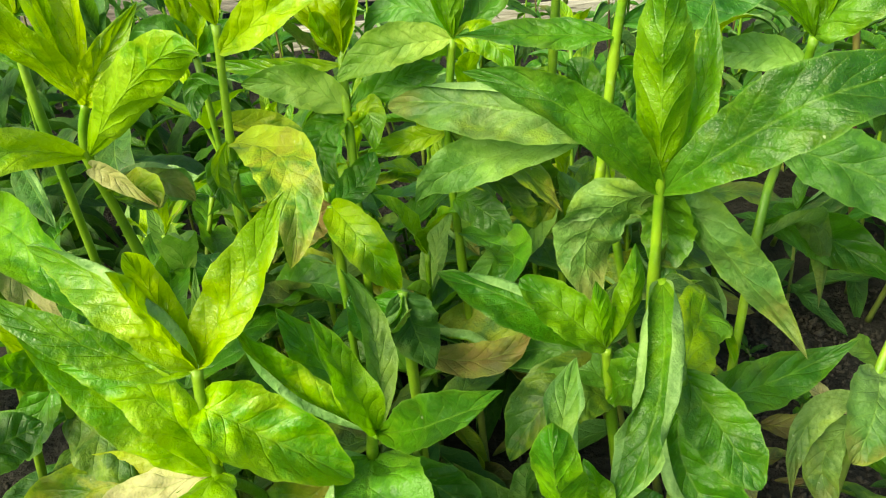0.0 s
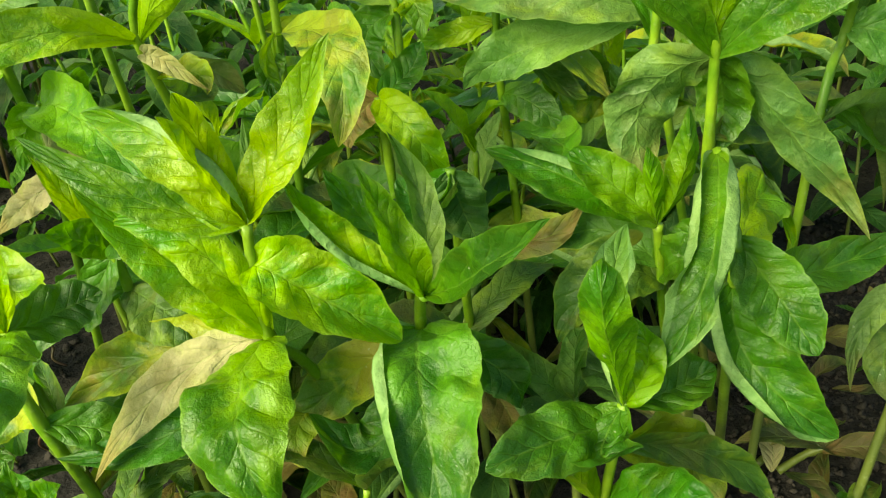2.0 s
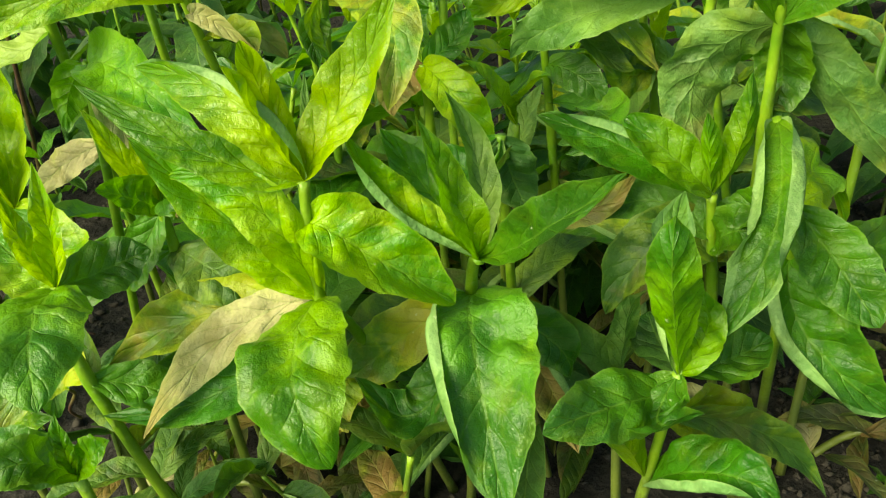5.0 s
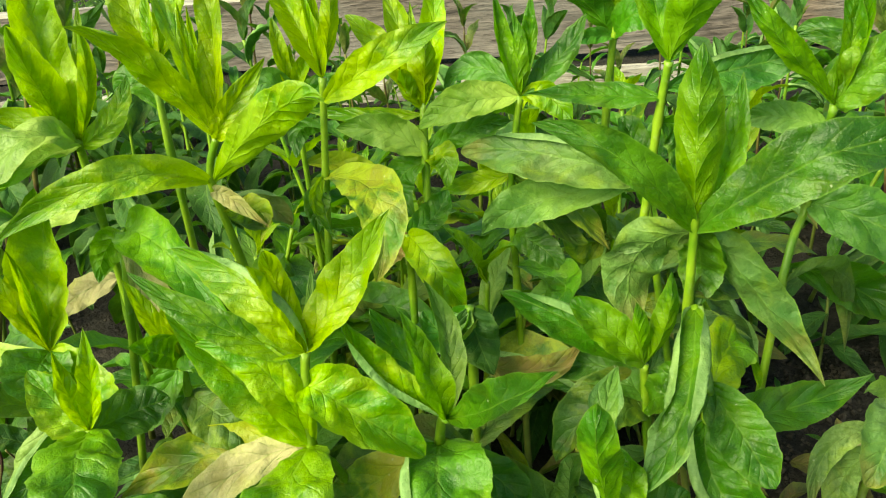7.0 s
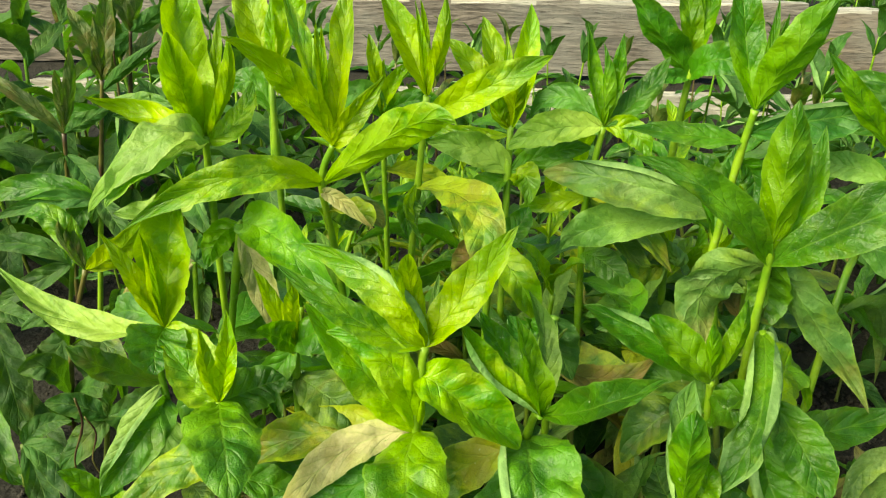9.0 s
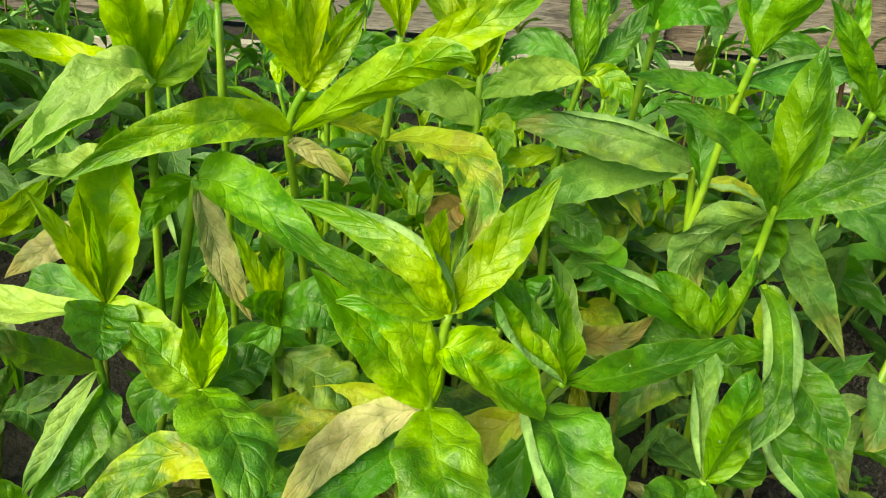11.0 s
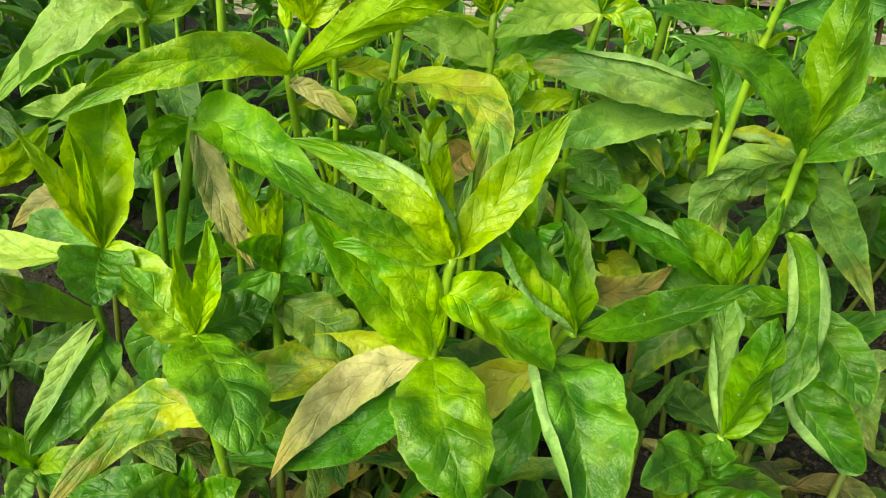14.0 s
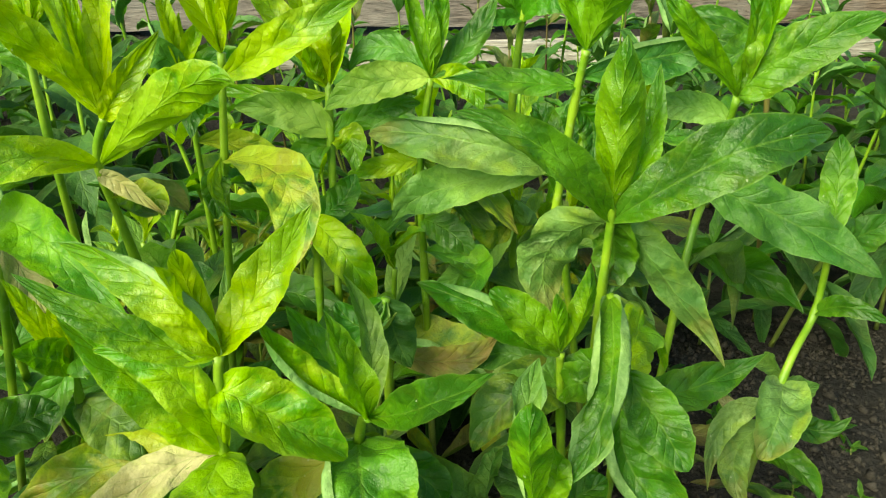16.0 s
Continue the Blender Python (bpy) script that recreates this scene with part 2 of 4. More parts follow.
def wood_material(name, dark, lightc, grey=0.3):
    """Weathered sawn timber, with the grain along x."""
    n = Net(name)
    vec, rand, tc = n.coords(3.0)
    m = n.node("ShaderNodeMapping")
    n.link(vec, m.inputs[0])
    m.inputs["Scale"].default_value = (0.10, 1.0, 1.0)
    g = n.noise(m.outputs[0], 60.0, 8.0, 0.7, 1.2)
    f = n.noise(m.outputs[0], 260.0, 4.0, 0.6)
    big = n.noise(vec, 3.0, 4.0, 0.6)
    col = n.mix(n.ramp(g, 0.34, 0.66), dark, lightc)
    col = n.mix(n.math("MULTIPLY", n.ramp(big, 0.42, 0.66), grey), col, rgb(0.27, 0.255, 0.245))
    col = n.mix(n.math("MULTIPLY", n.ramp(f, 0.56, 0.70), 0.75), col, rgb(0.03, 0.022, 0.018))
    h = n.math("ADD", g, n.math("MULTIPLY", f, 0.5))
    return n.finish(col, 0.8, h, 0.006, spec=0.3)


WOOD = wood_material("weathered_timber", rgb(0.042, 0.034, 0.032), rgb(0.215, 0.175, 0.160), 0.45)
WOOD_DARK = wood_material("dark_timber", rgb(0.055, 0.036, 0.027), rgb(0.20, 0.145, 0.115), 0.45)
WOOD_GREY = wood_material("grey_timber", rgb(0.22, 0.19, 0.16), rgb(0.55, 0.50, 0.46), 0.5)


# ---- helpers for building ----
def mesh_object(name, bm, material, parent=None, label=""):
    me = bpy.data.meshes.new(name)
    bm.to_mesh(me)
    bm.free()
    me.materials.append(material)
    for p in me.polygons:
        p.use_smooth = True
    ob = new(name, me)
    if parent is not None:
        ob.parent = parent
    if label:
        tagged(ob, label)
    return ob


def tube(bm, line, radii, sides=8):
    """A round tube along the points of line, with the node swellings that radii gives."""
    rings = []
    for i, p in enumerate(line):
        t = (line[min(i + 1, len(line) - 1)] - line[max(i - 1, 0)]).normalized()
        a = t.cross(Vector((0, 1, 0.1))).normalized()
        b = t.cross(a)
        rings.append([bm.verts.new(p + (a * math.cos(k * math.tau / sides) + b * math.sin(k * math.tau / sides)) * radii[i]) for k in range(sides)])
    for r, s in zip(rings, rings[1:]):
        for k in range(sides):
            bm.faces.new((r[k], r[(k + 1) % sides], s[(k + 1) % sides], s[k]))
    bm.faces.new(rings[0][::-1])
    bm.faces.new(rings[-1])


def smooth_line(points, steps=7):
    pts = [Vector(p) for p in points]
    out = []
    for i in range(len(pts) - 1):
        p0, p1, p2, p3 = pts[max(i - 1, 0)], pts[i], pts[i + 1], pts[min(i + 2, len(pts) - 1)]
        for k in range(steps):
            u = k / steps
            out.append(0.5 * ((2 * p1) + (p2 - p0) * u + (2 * p0 - 5 * p1 + 4 * p2 - p3) * u * u + (3 * p1 - p0 - 3 * p2 + p3) * u ** 3))
    out.append(pts[-1])
    return out


LABELS = {
    "tall": "tall leafy green phlox plant with mildewed lower leaves in soil",
    "low": "short bright green phlox shoot with drooping lower leaves",
    "dark": "shaded dark green phlox plant growing in the bed",
    "purple": "young purple-tinted phlox shoot in front of the timber",
    "under": "low phlox shoot with olive and yellowing leaves on soil",
}
STEM_LINES = {}


def phlox(kind, points, thick=0.0032):
    """An upright phlox: points run from its top node down to the soil."""
    foot = Vector(points[-1])
    root = tagged(new("phlox_plant"), LABELS[kind], "plant", "phlox plants in the bed")
    root.empty_display_size = 0.02
    root.location = foot
    line = smooth_line([Vector(p) - foot for p in points])
    STEM_LINES[root.name] = line
    bm = bmesh.new()
    n = len(line)
    tube(bm, line, [thick * (0.80 + 0.20 * i / (n - 1)) * (1.22 if i % 7 == 0 else 1.0) for i in range(n)])
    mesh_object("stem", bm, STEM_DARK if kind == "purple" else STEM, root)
    return root


def on_stem(root, z):
    """The point of the stem at the height z."""
    line = STEM_LINES[root.name]
    z = z - root.location.z
    for a, b in zip(line, line[1:]):
        if a.z >= z >= b.z and a.z > b.z:
            return a.lerp(b, (a.z - z) / (a.z - b.z))
    return line[0] if z > line[0].z else line[-1]


def blade(length, width, bow, side, at, roll, fold, seed, n=18, m=4, rolled=""):
    """One leaf blade along x, its upper face to z: lance-shaped, folded along the midrib, with a wavy edge and a bent back."""
    r = random.Random(seed)
    bm = bmesh.new()
    uv = bm.loops.layers.uv.new("UVMap")
    p0, p2 = Vector((0, 0, 0)), Vector((length, 0, 0))
    middle = Vector((at * length, side * length, bow * length))
    ctrl = 2 * middle - 0.5 * (p0 + p2)
    twist = r.uniform(-14, 14)
    wave, ph, ph2 = r.uniform(0.03, 0.10), r.uniform(0, 6), r.uniform(0, 6)
    freq = r.uniform(1.6, 2.8)
    curl = r.uniform(-0.30, 0.42)
    broad = max(0.0, min(0.16, width / length - 0.26))
    fore, aft = r.uniform(0.62, 0.80) - 1.1 * broad, r.uniform(0.82, 1.02) - 1.6 * broad
    peak = fore / (fore + aft)
    shift = r.uniform(0, 90)
    rows = []
    boat, droop, sway = r.uniform(2, 12), r.uniform(-0.1, 0.2), r.uniform(-0.018, 0.018)
    keep, over, crease = r.uniform(0.48, 0.60), r.uniform(140, 172), r.uniform(0.07, 0.12)
    if rolled:
        width *= 1.28 if rolled != "B" else 1.5
    for i in range(n + 1):
        u = i / n
        p = (1 - u) ** 2 * p0 + 2 * u * (1 - u) * ctrl + u * u * p2
        t = (2 * (1 - u) * (ctrl - p0) + 2 * u * (p2 - ctrl)).normalized()
        b = Vector((0, 1, 0)) - t * t.y
        b.normalize()
        nn = t.cross(b)
        a = radians(roll + twist * u)
        b, nn = b * math.cos(a) + nn * math.sin(a), nn * math.cos(a) - b * math.sin(a)
        p = p + nn * (length * (sway * math.sin(math.tau * 1.3 * u) - droop * max(0.0, u - 0.72) ** 2 * 1.4))
        shape = (u / peak) ** fore * ((1 - u) / (1 - peak)) ** aft * (1 - 0.30 * max(0.0, u - 0.80) / 0.2 * (1 - u) / 0.2)
        half = 0.5 * width * max(shape, 0.10 if u < 0.2 else 0.004)
        row = []
        fa = radians(fold * (0.72 + 0.75 * (2 * u - 1) ** 2) + boat)
        for j in range(-m, m + 1):
            v = j / m
            av = abs(v)
            rim = 1 + 0.036 * math.sin(29 * u + ph + (2 if v > 0 else 0)) * av + 0.02 * math.sin(71 * u + ph2)
            off = b * (v * half * math.cos(fa) * rim)
            lift = av * math.sin(fa) + curl * av ** 3 + wave * av * av * math.sin(freq * math.tau * u + ph + (1.9 if v > 0 else 0)) * 2.2
            lift += 0.20 * (1 - av) * av * 2 * math.sin(math.tau * 4.2 * u - av * 3.0 + ph2)
            if rolled == "B" or rolled == ("L" if v > 0 else "R"):
                # this margin rolls in over the blade and shows its pale underside
                turn = radians(over) * max(0.05, math.sin(math.pi * min(1.0, u * (1.12 if rolled != "B" else 1.4))) ** 0.7) * (1 + 0.12 * math.sin(7 * u + ph))
                rad = min((1 - keep) / turn, crease)
                span = max(0.0, av - keep)
                phi = min(turn, span / rad)
                flap = max(0.0, span - turn * rad)
                run = min(av, keep)
                off = b * (math.copysign(half, v) * (run * math.cos(fa) + rad * (math.sin(fa + phi) - math.sin(fa)) + flap * math.cos(fa + phi))) if v else b * 0.0
                lift = run * math.sin(fa) + rad * (math.cos(fa) - math.cos(fa + phi)) + flap * math.sin(fa + phi) + 0.05 * math.sin(17 * u + ph2) * av
            q = p * 1000
            lift += 0.17 * noise.noise((q.x * 0.055 + shift, v * 1.6, shift)) + 0.11 * noise.noise((q.x * 0.14 + shift, v * 3.2, shift * 2)) * (0.4 + av)
            row.append(bm.verts.new(p + off + nn * (half * lift)))
        rows.append(row)
    for i in range(n):
        for j in range(2 * m):
            f = bm.faces.new((rows[i][j], rows[i + 1][j], rows[i + 1][j + 1], rows[i][j + 1]))
            for loop, (di, dj) in zip(f.loops, ((0, 0), (1, 0), (1, 1), (0, 1))):
                loop[uv].uv = ((j + dj) / (2 * m), (i + di) / n)
            v = (j + 0.5) / m - 1
            if (rolled == "B" or rolled == ("L" if v > 0 else "R")) and abs(v) > keep + 0.13:
                f.material_index = 1
    return bm


LEAF_LABELS = {
    "tan": "withered tan papery leaf",
    "yellow": "yellowing leaf with brown blotches",
    "gold": "bright yellow dying leaf",
    "rust": "rusty brown withered leaf",
    "brown": "dead brown leaf",
    "mildew": "grey-green mildewed leaf",
    "olive": "dull olive ageing leaf",
    "purple": "purple-tinted young leaf",
}


def seed_of(*numbers):
    return int(sum(k * round(1000 * v) for k, v in zip((7, 131, 17, 1009), numbers))) % 100003


def leaf(root, height, az, el, length, width, bow, side, at, roll, fold, tone, rolled="", n=30, m=6):
    """A leaf on the stem at that height: compass and rise of its chord in degrees, length and width in millimetres."""
    bm = blade(length / 1000, width / 1000, bow, side, at, roll, fold, seed_of(az, el, length, height), n, m + 6 if rolled else m, rolled)
    ob = mesh_object("leaf", bm, LEAF[tone], root, LEAF_LABELS.get(tone, ""))
    if rolled:
        ob.data.materials.append(LEAF["under"])
    foot = on_stem(root, height)
    x = Vector((math.cos(radians(az)) * math.cos(radians(el)), math.sin(radians(az)) * math.cos(radians(el)), math.sin(radians(el))))
    y = Vector((-math.sin(radians(az)), math.cos(radians(az)), 0))
    z = x.cross(y)
    ob.matrix_basis = Matrix(((x.x, y.x, z.x, foot.x), (x.y, y.y, z.y, foot.y), (x.z, y.z, z.z, foot.z), (0, 0, 0, 1)))
    return ob


# ---- ground ----
def ground():
    def spread(n, near, far, mid):
        out = []
        for i in range(-n, n + 1):
            s = abs(i) / n
            out.append(mid + math.copysign(near * s + (far - near) * s ** 7, i))
        return out
    xs, ys = spread(110, 1.6, 60, 0.0), spread(110, 1.6, 60, 0.9)
    bm = bmesh.new()
    grid = []
    for x in xs:
        col = []
        for y in ys:
            h = 0.012 * noise.noise((x * 4, y * 4, 0)) + 0.010 * noise.noise((x * 14, y * 14, 3)) + 0.006 * noise.noise((x * 45, y * 45, 7))
            col.append(bm.verts.new((x, y, GROUND - 0.008 + h)))
        grid.append(col)
    for a, b in zip(grid, grid[1:]):
        for j in range(len(ys) - 1):
            bm.faces.new((a[j], b[j], b[j + 1], a[j + 1]))
    return tagged(mesh_object("ground", bm, SOIL), "dark crumbly garden soil of the bed", "soil", kind="structure")


ground()


# ---- timber edging ----
def timber(name, size, m, material, label, seed):
    """A sawn board with worn, uneven edges."""
    r = random.Random(seed)
    lx, ly, lz = size
    bm = bmesh.new()
    n = 24
    rows = []
    for i in range(n + 1):
        x = -lx / 2 + lx * i / n
        w = 0.004
        ring = []
        for y, z in ((-1, -1), (-1, -0.9), (-1, 0.9), (-0.86, 1), (0.86, 1), (1, 0.9), (1, -1)):
            ring.append(bm.verts.new((x, y * ly / 2 + r.uniform(-w, w) * 0.5, z * lz / 2 + r.uniform(-w, w))))
        rows.append(ring)
    k = len(rows[0])
    for a, b in zip(rows, rows[1:]):
        for j in range(k):
            bm.faces.new((a[j], a[(j + 1) % k], b[(j + 1) % k], b[j]))
    bm.faces.new(rows[0][::-1])
    bm.faces.new(rows[-1])
    bmesh.ops.recalc_face_normals(bm, faces=bm.faces)
    ob = mesh_object(name, bm, material)
    for p in ob.data.polygons:
        p.use_smooth = False
        # upward faces paler: weathered grey, with the skylight on them put into colour too
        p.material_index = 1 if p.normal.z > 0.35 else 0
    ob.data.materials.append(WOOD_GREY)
    ob.matrix_world = m
    return tagged(ob, label, "board", "timber edging of the bed")


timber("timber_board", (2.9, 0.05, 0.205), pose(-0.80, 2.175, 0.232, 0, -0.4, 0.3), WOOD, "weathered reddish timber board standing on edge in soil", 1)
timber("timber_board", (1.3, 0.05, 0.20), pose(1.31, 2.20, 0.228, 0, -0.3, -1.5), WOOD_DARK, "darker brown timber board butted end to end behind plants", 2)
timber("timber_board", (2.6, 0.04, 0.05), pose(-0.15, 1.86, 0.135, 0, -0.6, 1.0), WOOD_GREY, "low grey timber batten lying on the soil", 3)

# ---- the phlox plants that stand in the foreground ----
plant = phlox('tall', [(-0.232, 0.389, 0.502), (-0.239, 0.400, 0.466), (-0.273, 0.449, 0.115)])
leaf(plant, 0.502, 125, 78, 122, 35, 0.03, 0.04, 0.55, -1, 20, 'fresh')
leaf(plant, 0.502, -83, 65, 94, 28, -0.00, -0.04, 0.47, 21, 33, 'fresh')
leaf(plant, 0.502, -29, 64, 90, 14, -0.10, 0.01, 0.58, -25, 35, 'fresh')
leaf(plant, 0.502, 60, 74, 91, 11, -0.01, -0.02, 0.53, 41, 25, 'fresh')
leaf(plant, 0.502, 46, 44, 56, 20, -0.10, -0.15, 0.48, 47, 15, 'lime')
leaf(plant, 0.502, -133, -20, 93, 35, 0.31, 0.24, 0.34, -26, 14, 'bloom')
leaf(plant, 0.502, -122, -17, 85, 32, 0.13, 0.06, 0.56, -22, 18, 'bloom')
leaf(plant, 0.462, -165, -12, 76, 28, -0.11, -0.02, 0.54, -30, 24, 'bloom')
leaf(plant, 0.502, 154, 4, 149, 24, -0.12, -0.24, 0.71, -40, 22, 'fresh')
plant = phlox('tall', [(-0.142, 0.400, 0.502), (-0.154, 0.404, 0.470), (-0.150, 0.415, 0.400), (-0.138, 0.459, 0.115)])
leaf(plant, 0.502, 143, 65, 111, 19, -0.05, -0.03, 0.56, 2, 20, 'lime')
leaf(plant, 0.502, 60, 77, 114, 19, 0.03, -0.03, 0.61, 28, 25, 'fresh')
leaf(plant, 0.502, 180, 86, 86, 10, -0.03, 0.00, 0.62, -46, 35, 'fresh')
leaf(plant, 0.502, 118, 82, 83, 8, -0.07, 0.02, 0.61, -3, 35, 'fresh')
leaf(plant, 0.502, -141, 50, 109, 25, 0.08, 0.03, 0.55, 57, 13, 'fresh')
leaf(plant, 0.502, 30, 49, 61, 21, 0.06, -0.13, 0.41, 75, 35, 'fresh')
leaf(plant, 0.470, -150, -5, 137, 31, 0.19, 0.14, 0.45, -61, 30, 'lime')
leaf(plant, 0.469, -32, 30, 150, 27, 0.06, -0.05, 0.72, -65, 10, 'lime')
leaf(plant, 0.449, 46, -31, 58, 20, 0.17, 0.07, 0.52, 70, 22, 'tan', 'B')
leaf(plant, 0.444, 79, -6, 53, 20, -0.34, 0.03, 0.65, 49, 14, 'olive')
leaf(plant, 0.445, -22, -8, 38, 20, 0.22, 0.14, 0.67, 20, 30, 'gold')
leaf(plant, 0.463, -23, -22, 50, 14, 0.16, -0.10, 0.45, 55, 34, 'tan')
plant = phlox('tall', [(-0.210, 0.472, 0.535), (-0.206, 0.454, 0.476), (-0.212, 0.464, 0.115)])
leaf(plant, 0.535, 129, 67, 89, 31, 0.02, 0.07, 0.53, -20, 22, 'fresh')
leaf(plant, 0.535, 63, 65, 92, 27, 0.02, -0.07, 0.52, 20, 22, 'fresh')
leaf(plant, 0.535, 73, 83, 58, 12, 0.16, -0.13, 0.44, 0, 30, 'fresh')
leaf(plant, 0.535, 20, -14, 38, 24, 0.28, -0.02, 0.48, 50, 20, 'green')
leaf(plant, 0.505, 164, 15, 43, 26, 0.37, -0.09, 0.59, -50, 20, 'green')
plant = phlox('tall', [(-0.086, 0.465, 0.522), (-0.094, 0.462, 0.447), (-0.103, 0.460, 0.360), (-0.128, 0.454, 0.115)])
leaf(plant, 0.522, 148, 57, 86, 26, 0.06, 0.01, 0.52, -31, 20, 'fresh')
leaf(plant, 0.522, -18, 78, 78, 16, -0.06, -0.01, 0.57, -43, 30, 'fresh')
leaf(plant, 0.522, 116, 77, 72, 8, -0.01, -0.03, 0.57, -8, 35, 'fresh')
leaf(plant, 0.522, 151, 82, 72, 8, 0.02, 0.02, 0.47, -32, 35, 'fresh')
leaf(plant, 0.506, -11, 29, 111, 28, 0.01, -0.15, 0.58, 75, 17, 'lime')
leaf(plant, 0.448, -61, -15, 121, 36, 0.30, 0.12, 0.68, 19, 12, 'yellow')
leaf(plant, 0.485, 166, -41, 36, 18, 0.38, -0.28, 0.68, 70, 22, 'green')
leaf(plant, 0.438, -99, -49, 33, 21, 0.18, -0.09, 0.36, -19, 22, 'green')
leaf(plant, 0.452, -69, -51, 52, 15, 0.00, -0.24, 0.46, -40, 30, 'lime')
plant = phlox('tall', [(-0.147, 0.570, 0.473), (-0.147, 0.570, 0.115)])
leaf(plant, 0.473, 140, 78, 74, 14, 0.07, 0.06, 0.65, -22, 30, 'fresh')
leaf(plant, 0.473, 0, 86, 53, 11, 0.02, 0.00, 0.60, -52, 30, 'fresh')
leaf(plant, 0.473, 18, 57, 59, 16, 0.11, -0.07, 0.56, 56, 25, 'fresh')
leaf(plant, 0.473, -169, -4, 51, 25, 0.46, 0.12, 0.38, -65, 22, 'blue')
leaf(plant, 0.473, -9, 2, 63, 23, 0.27, -0.06, 0.63, 64, 22, 'green')
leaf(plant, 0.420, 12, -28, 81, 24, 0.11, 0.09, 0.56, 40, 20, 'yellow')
plant = phlox('tall', [(-0.024, 0.515, 0.484), (-0.025, 0.500, 0.451), (-0.026, 0.440, 0.115)])
leaf(plant, 0.484, 129, 62, 96, 23, 0.05, 0.01, 0.55, -22, 20, 'fresh')
leaf(plant, 0.484, 73, 69, 104, 22, 0.04, -0.05, 0.57, 15, 20, 'fresh')
leaf(plant, 0.484, 107, 71, 79, 11, 0.11, 0.02, 0.53, -7, 30, 'fresh')
leaf(plant, 0.484, -35, 81, 58, 25, -0.03, -0.03, 0.54, -35, 15, 'fresh')
leaf(plant, 0.484, -125, 61, 39, 19, -0.03, -0.08, 0.39, 36, 25, 'fresh')
leaf(plant, 0.451, 180, 18, 71, 28, 0.12, 0.00, 0.46, -60, 12, 'bloom')
leaf(plant, 0.451, 0, 20, 71, 24, 0.08, 0.00, 0.54, 63, 17, 'green')
leaf(plant, 0.445, -115, -61, 43, 28, 0.20, -0.34, 0.45, -26, 17, 'green')
leaf(plant, 0.445, -46, -29, 30, 25, 0.47, 0.17, 0.41, 36, 12, 'lime')
leaf(plant, 0.480, 166, 0, 110, 14, -0.02, 0.04, 0.43, -61, 17, 'lime')
leaf(plant, 0.484, 165, 50, 90, 23, 0.08, 0.03, 0.59, -45, 25, 'fresh')
plant = phlox('tall', [(0.049, 0.495, 0.495), (0.040, 0.495, 0.421), (0.042, 0.495, 0.334), (0.047, 0.495, 0.115)])
leaf(plant, 0.495, 152, 75, 80, 16, -0.03, 0.01, 0.46, -42, 30, 'spring')
leaf(plant, 0.495, 45, 79, 72, 15, -0.01, -0.02, 0.52, 29, 30, 'spring')
leaf(plant, 0.495, 180, 86, 65, 14, 0.02, 0.08, 0.47, 62, 30, 'spring')
leaf(plant, 0.495, 28, 44, 74, 24, -0.09, -0.00, 0.52, 40, 20, 'green')
leaf(plant, 0.495, 157, -3, 64, 23, 0.30, -0.09, 0.57, -65, 22, 'blue')
leaf(plant, 0.495, -172, -14, 77, 28, 0.09, -0.00, 0.51, -62, 17, 'bloom')
leaf(plant, 0.495, -23, -26, 43, 21, 0.20, 0.10, 0.50, 57, 17, 'lime')
leaf(plant, 0.434, -175, -10, 56, 18, -0.02, -0.05, 0.56, -57, 17, 'lime')
leaf(plant, 0.384, -37, -18, 52, 25, 0.17, -0.07, 0.52, 44, 12, 'green')
leaf(plant, 0.356, -81, -1, 76, 30, 0.15, 0.40, 0.75, 20, 12, 'green')
leaf(plant, 0.435, -8, -44, 80, 18, -0.06, -0.03, 0.65, 40, 16, 'olive')
leaf(plant, 0.460, -20, -45, 107, 27, -0.01, -0.01, 0.57, 25, 16, 'gold')
plant = phlox('tall', [(0.135, 0.460, 0.442), (0.141, 0.460, 0.403), (0.188, 0.460, 0.115)])
leaf(plant, 0.442, 167, 6, 135, 33, 0.11, 0.12, 0.54, -59, 14, 'mildew', 'R')
leaf(plant, 0.442, -171, -15, 118, 35, -0.00, -0.18, 0.69, -55, 10, 'pale')
leaf(plant, 0.442, 56, 63, 54, 21, -0.01, -0.03, 0.53, 14, 20, 'green')
plant = phlox('tall', [(0.120, 0.560, 0.534), (0.119, 0.560, 0.520), (0.115, 0.560, 0.474), (0.091, 0.560, 0.115)])
leaf(plant, 0.520, -163, 50, 105, 30, 0.00, 0.05, 0.48, 54, 20, 'green')
leaf(plant, 0.519, -36, 13, 53, 28, 0.29, -0.13, 0.55, 72, 17, 'green')
leaf(plant, 0.520, -150, 2, 39, 14, 0.06, -0.01, 0.52, -65, 22, 'blue')
leaf(plant, 0.534, 147, 76, 73, 21, 0.04, 0.06, 0.51, -44, 25, 'spring')
leaf(plant, 0.534, 34, 75, 69, 19, 0.06, -0.05, 0.53, 32, 25, 'spring')
leaf(plant, 0.534, 180, 89, 67, 11, 0.01, -0.00, 0.48, 57, 25, 'spring')
plant = phlox('tall', [(0.142, 0.420, 0.534), (0.138, 0.425, 0.496), (0.131, 0.430, 0.409), (0.107, 0.447, 0.115)])
leaf(plant, 0.534, 132, 72, 89, 26, -0.01, 0.02, 0.54, -37, 20, 'spring')
leaf(plant, 0.534, -45, 61, 88, 29, 0.00, -0.06, 0.55, -47, 17, 'spring')
leaf(plant, 0.534, 64, 81, 72, 8, 0.06, -0.04, 0.50, 8, 30, 'spring')
leaf(plant, 0.534, 39, 75, 63, 8, -0.08, 0.03, 0.56, 25, 30, 'spring')
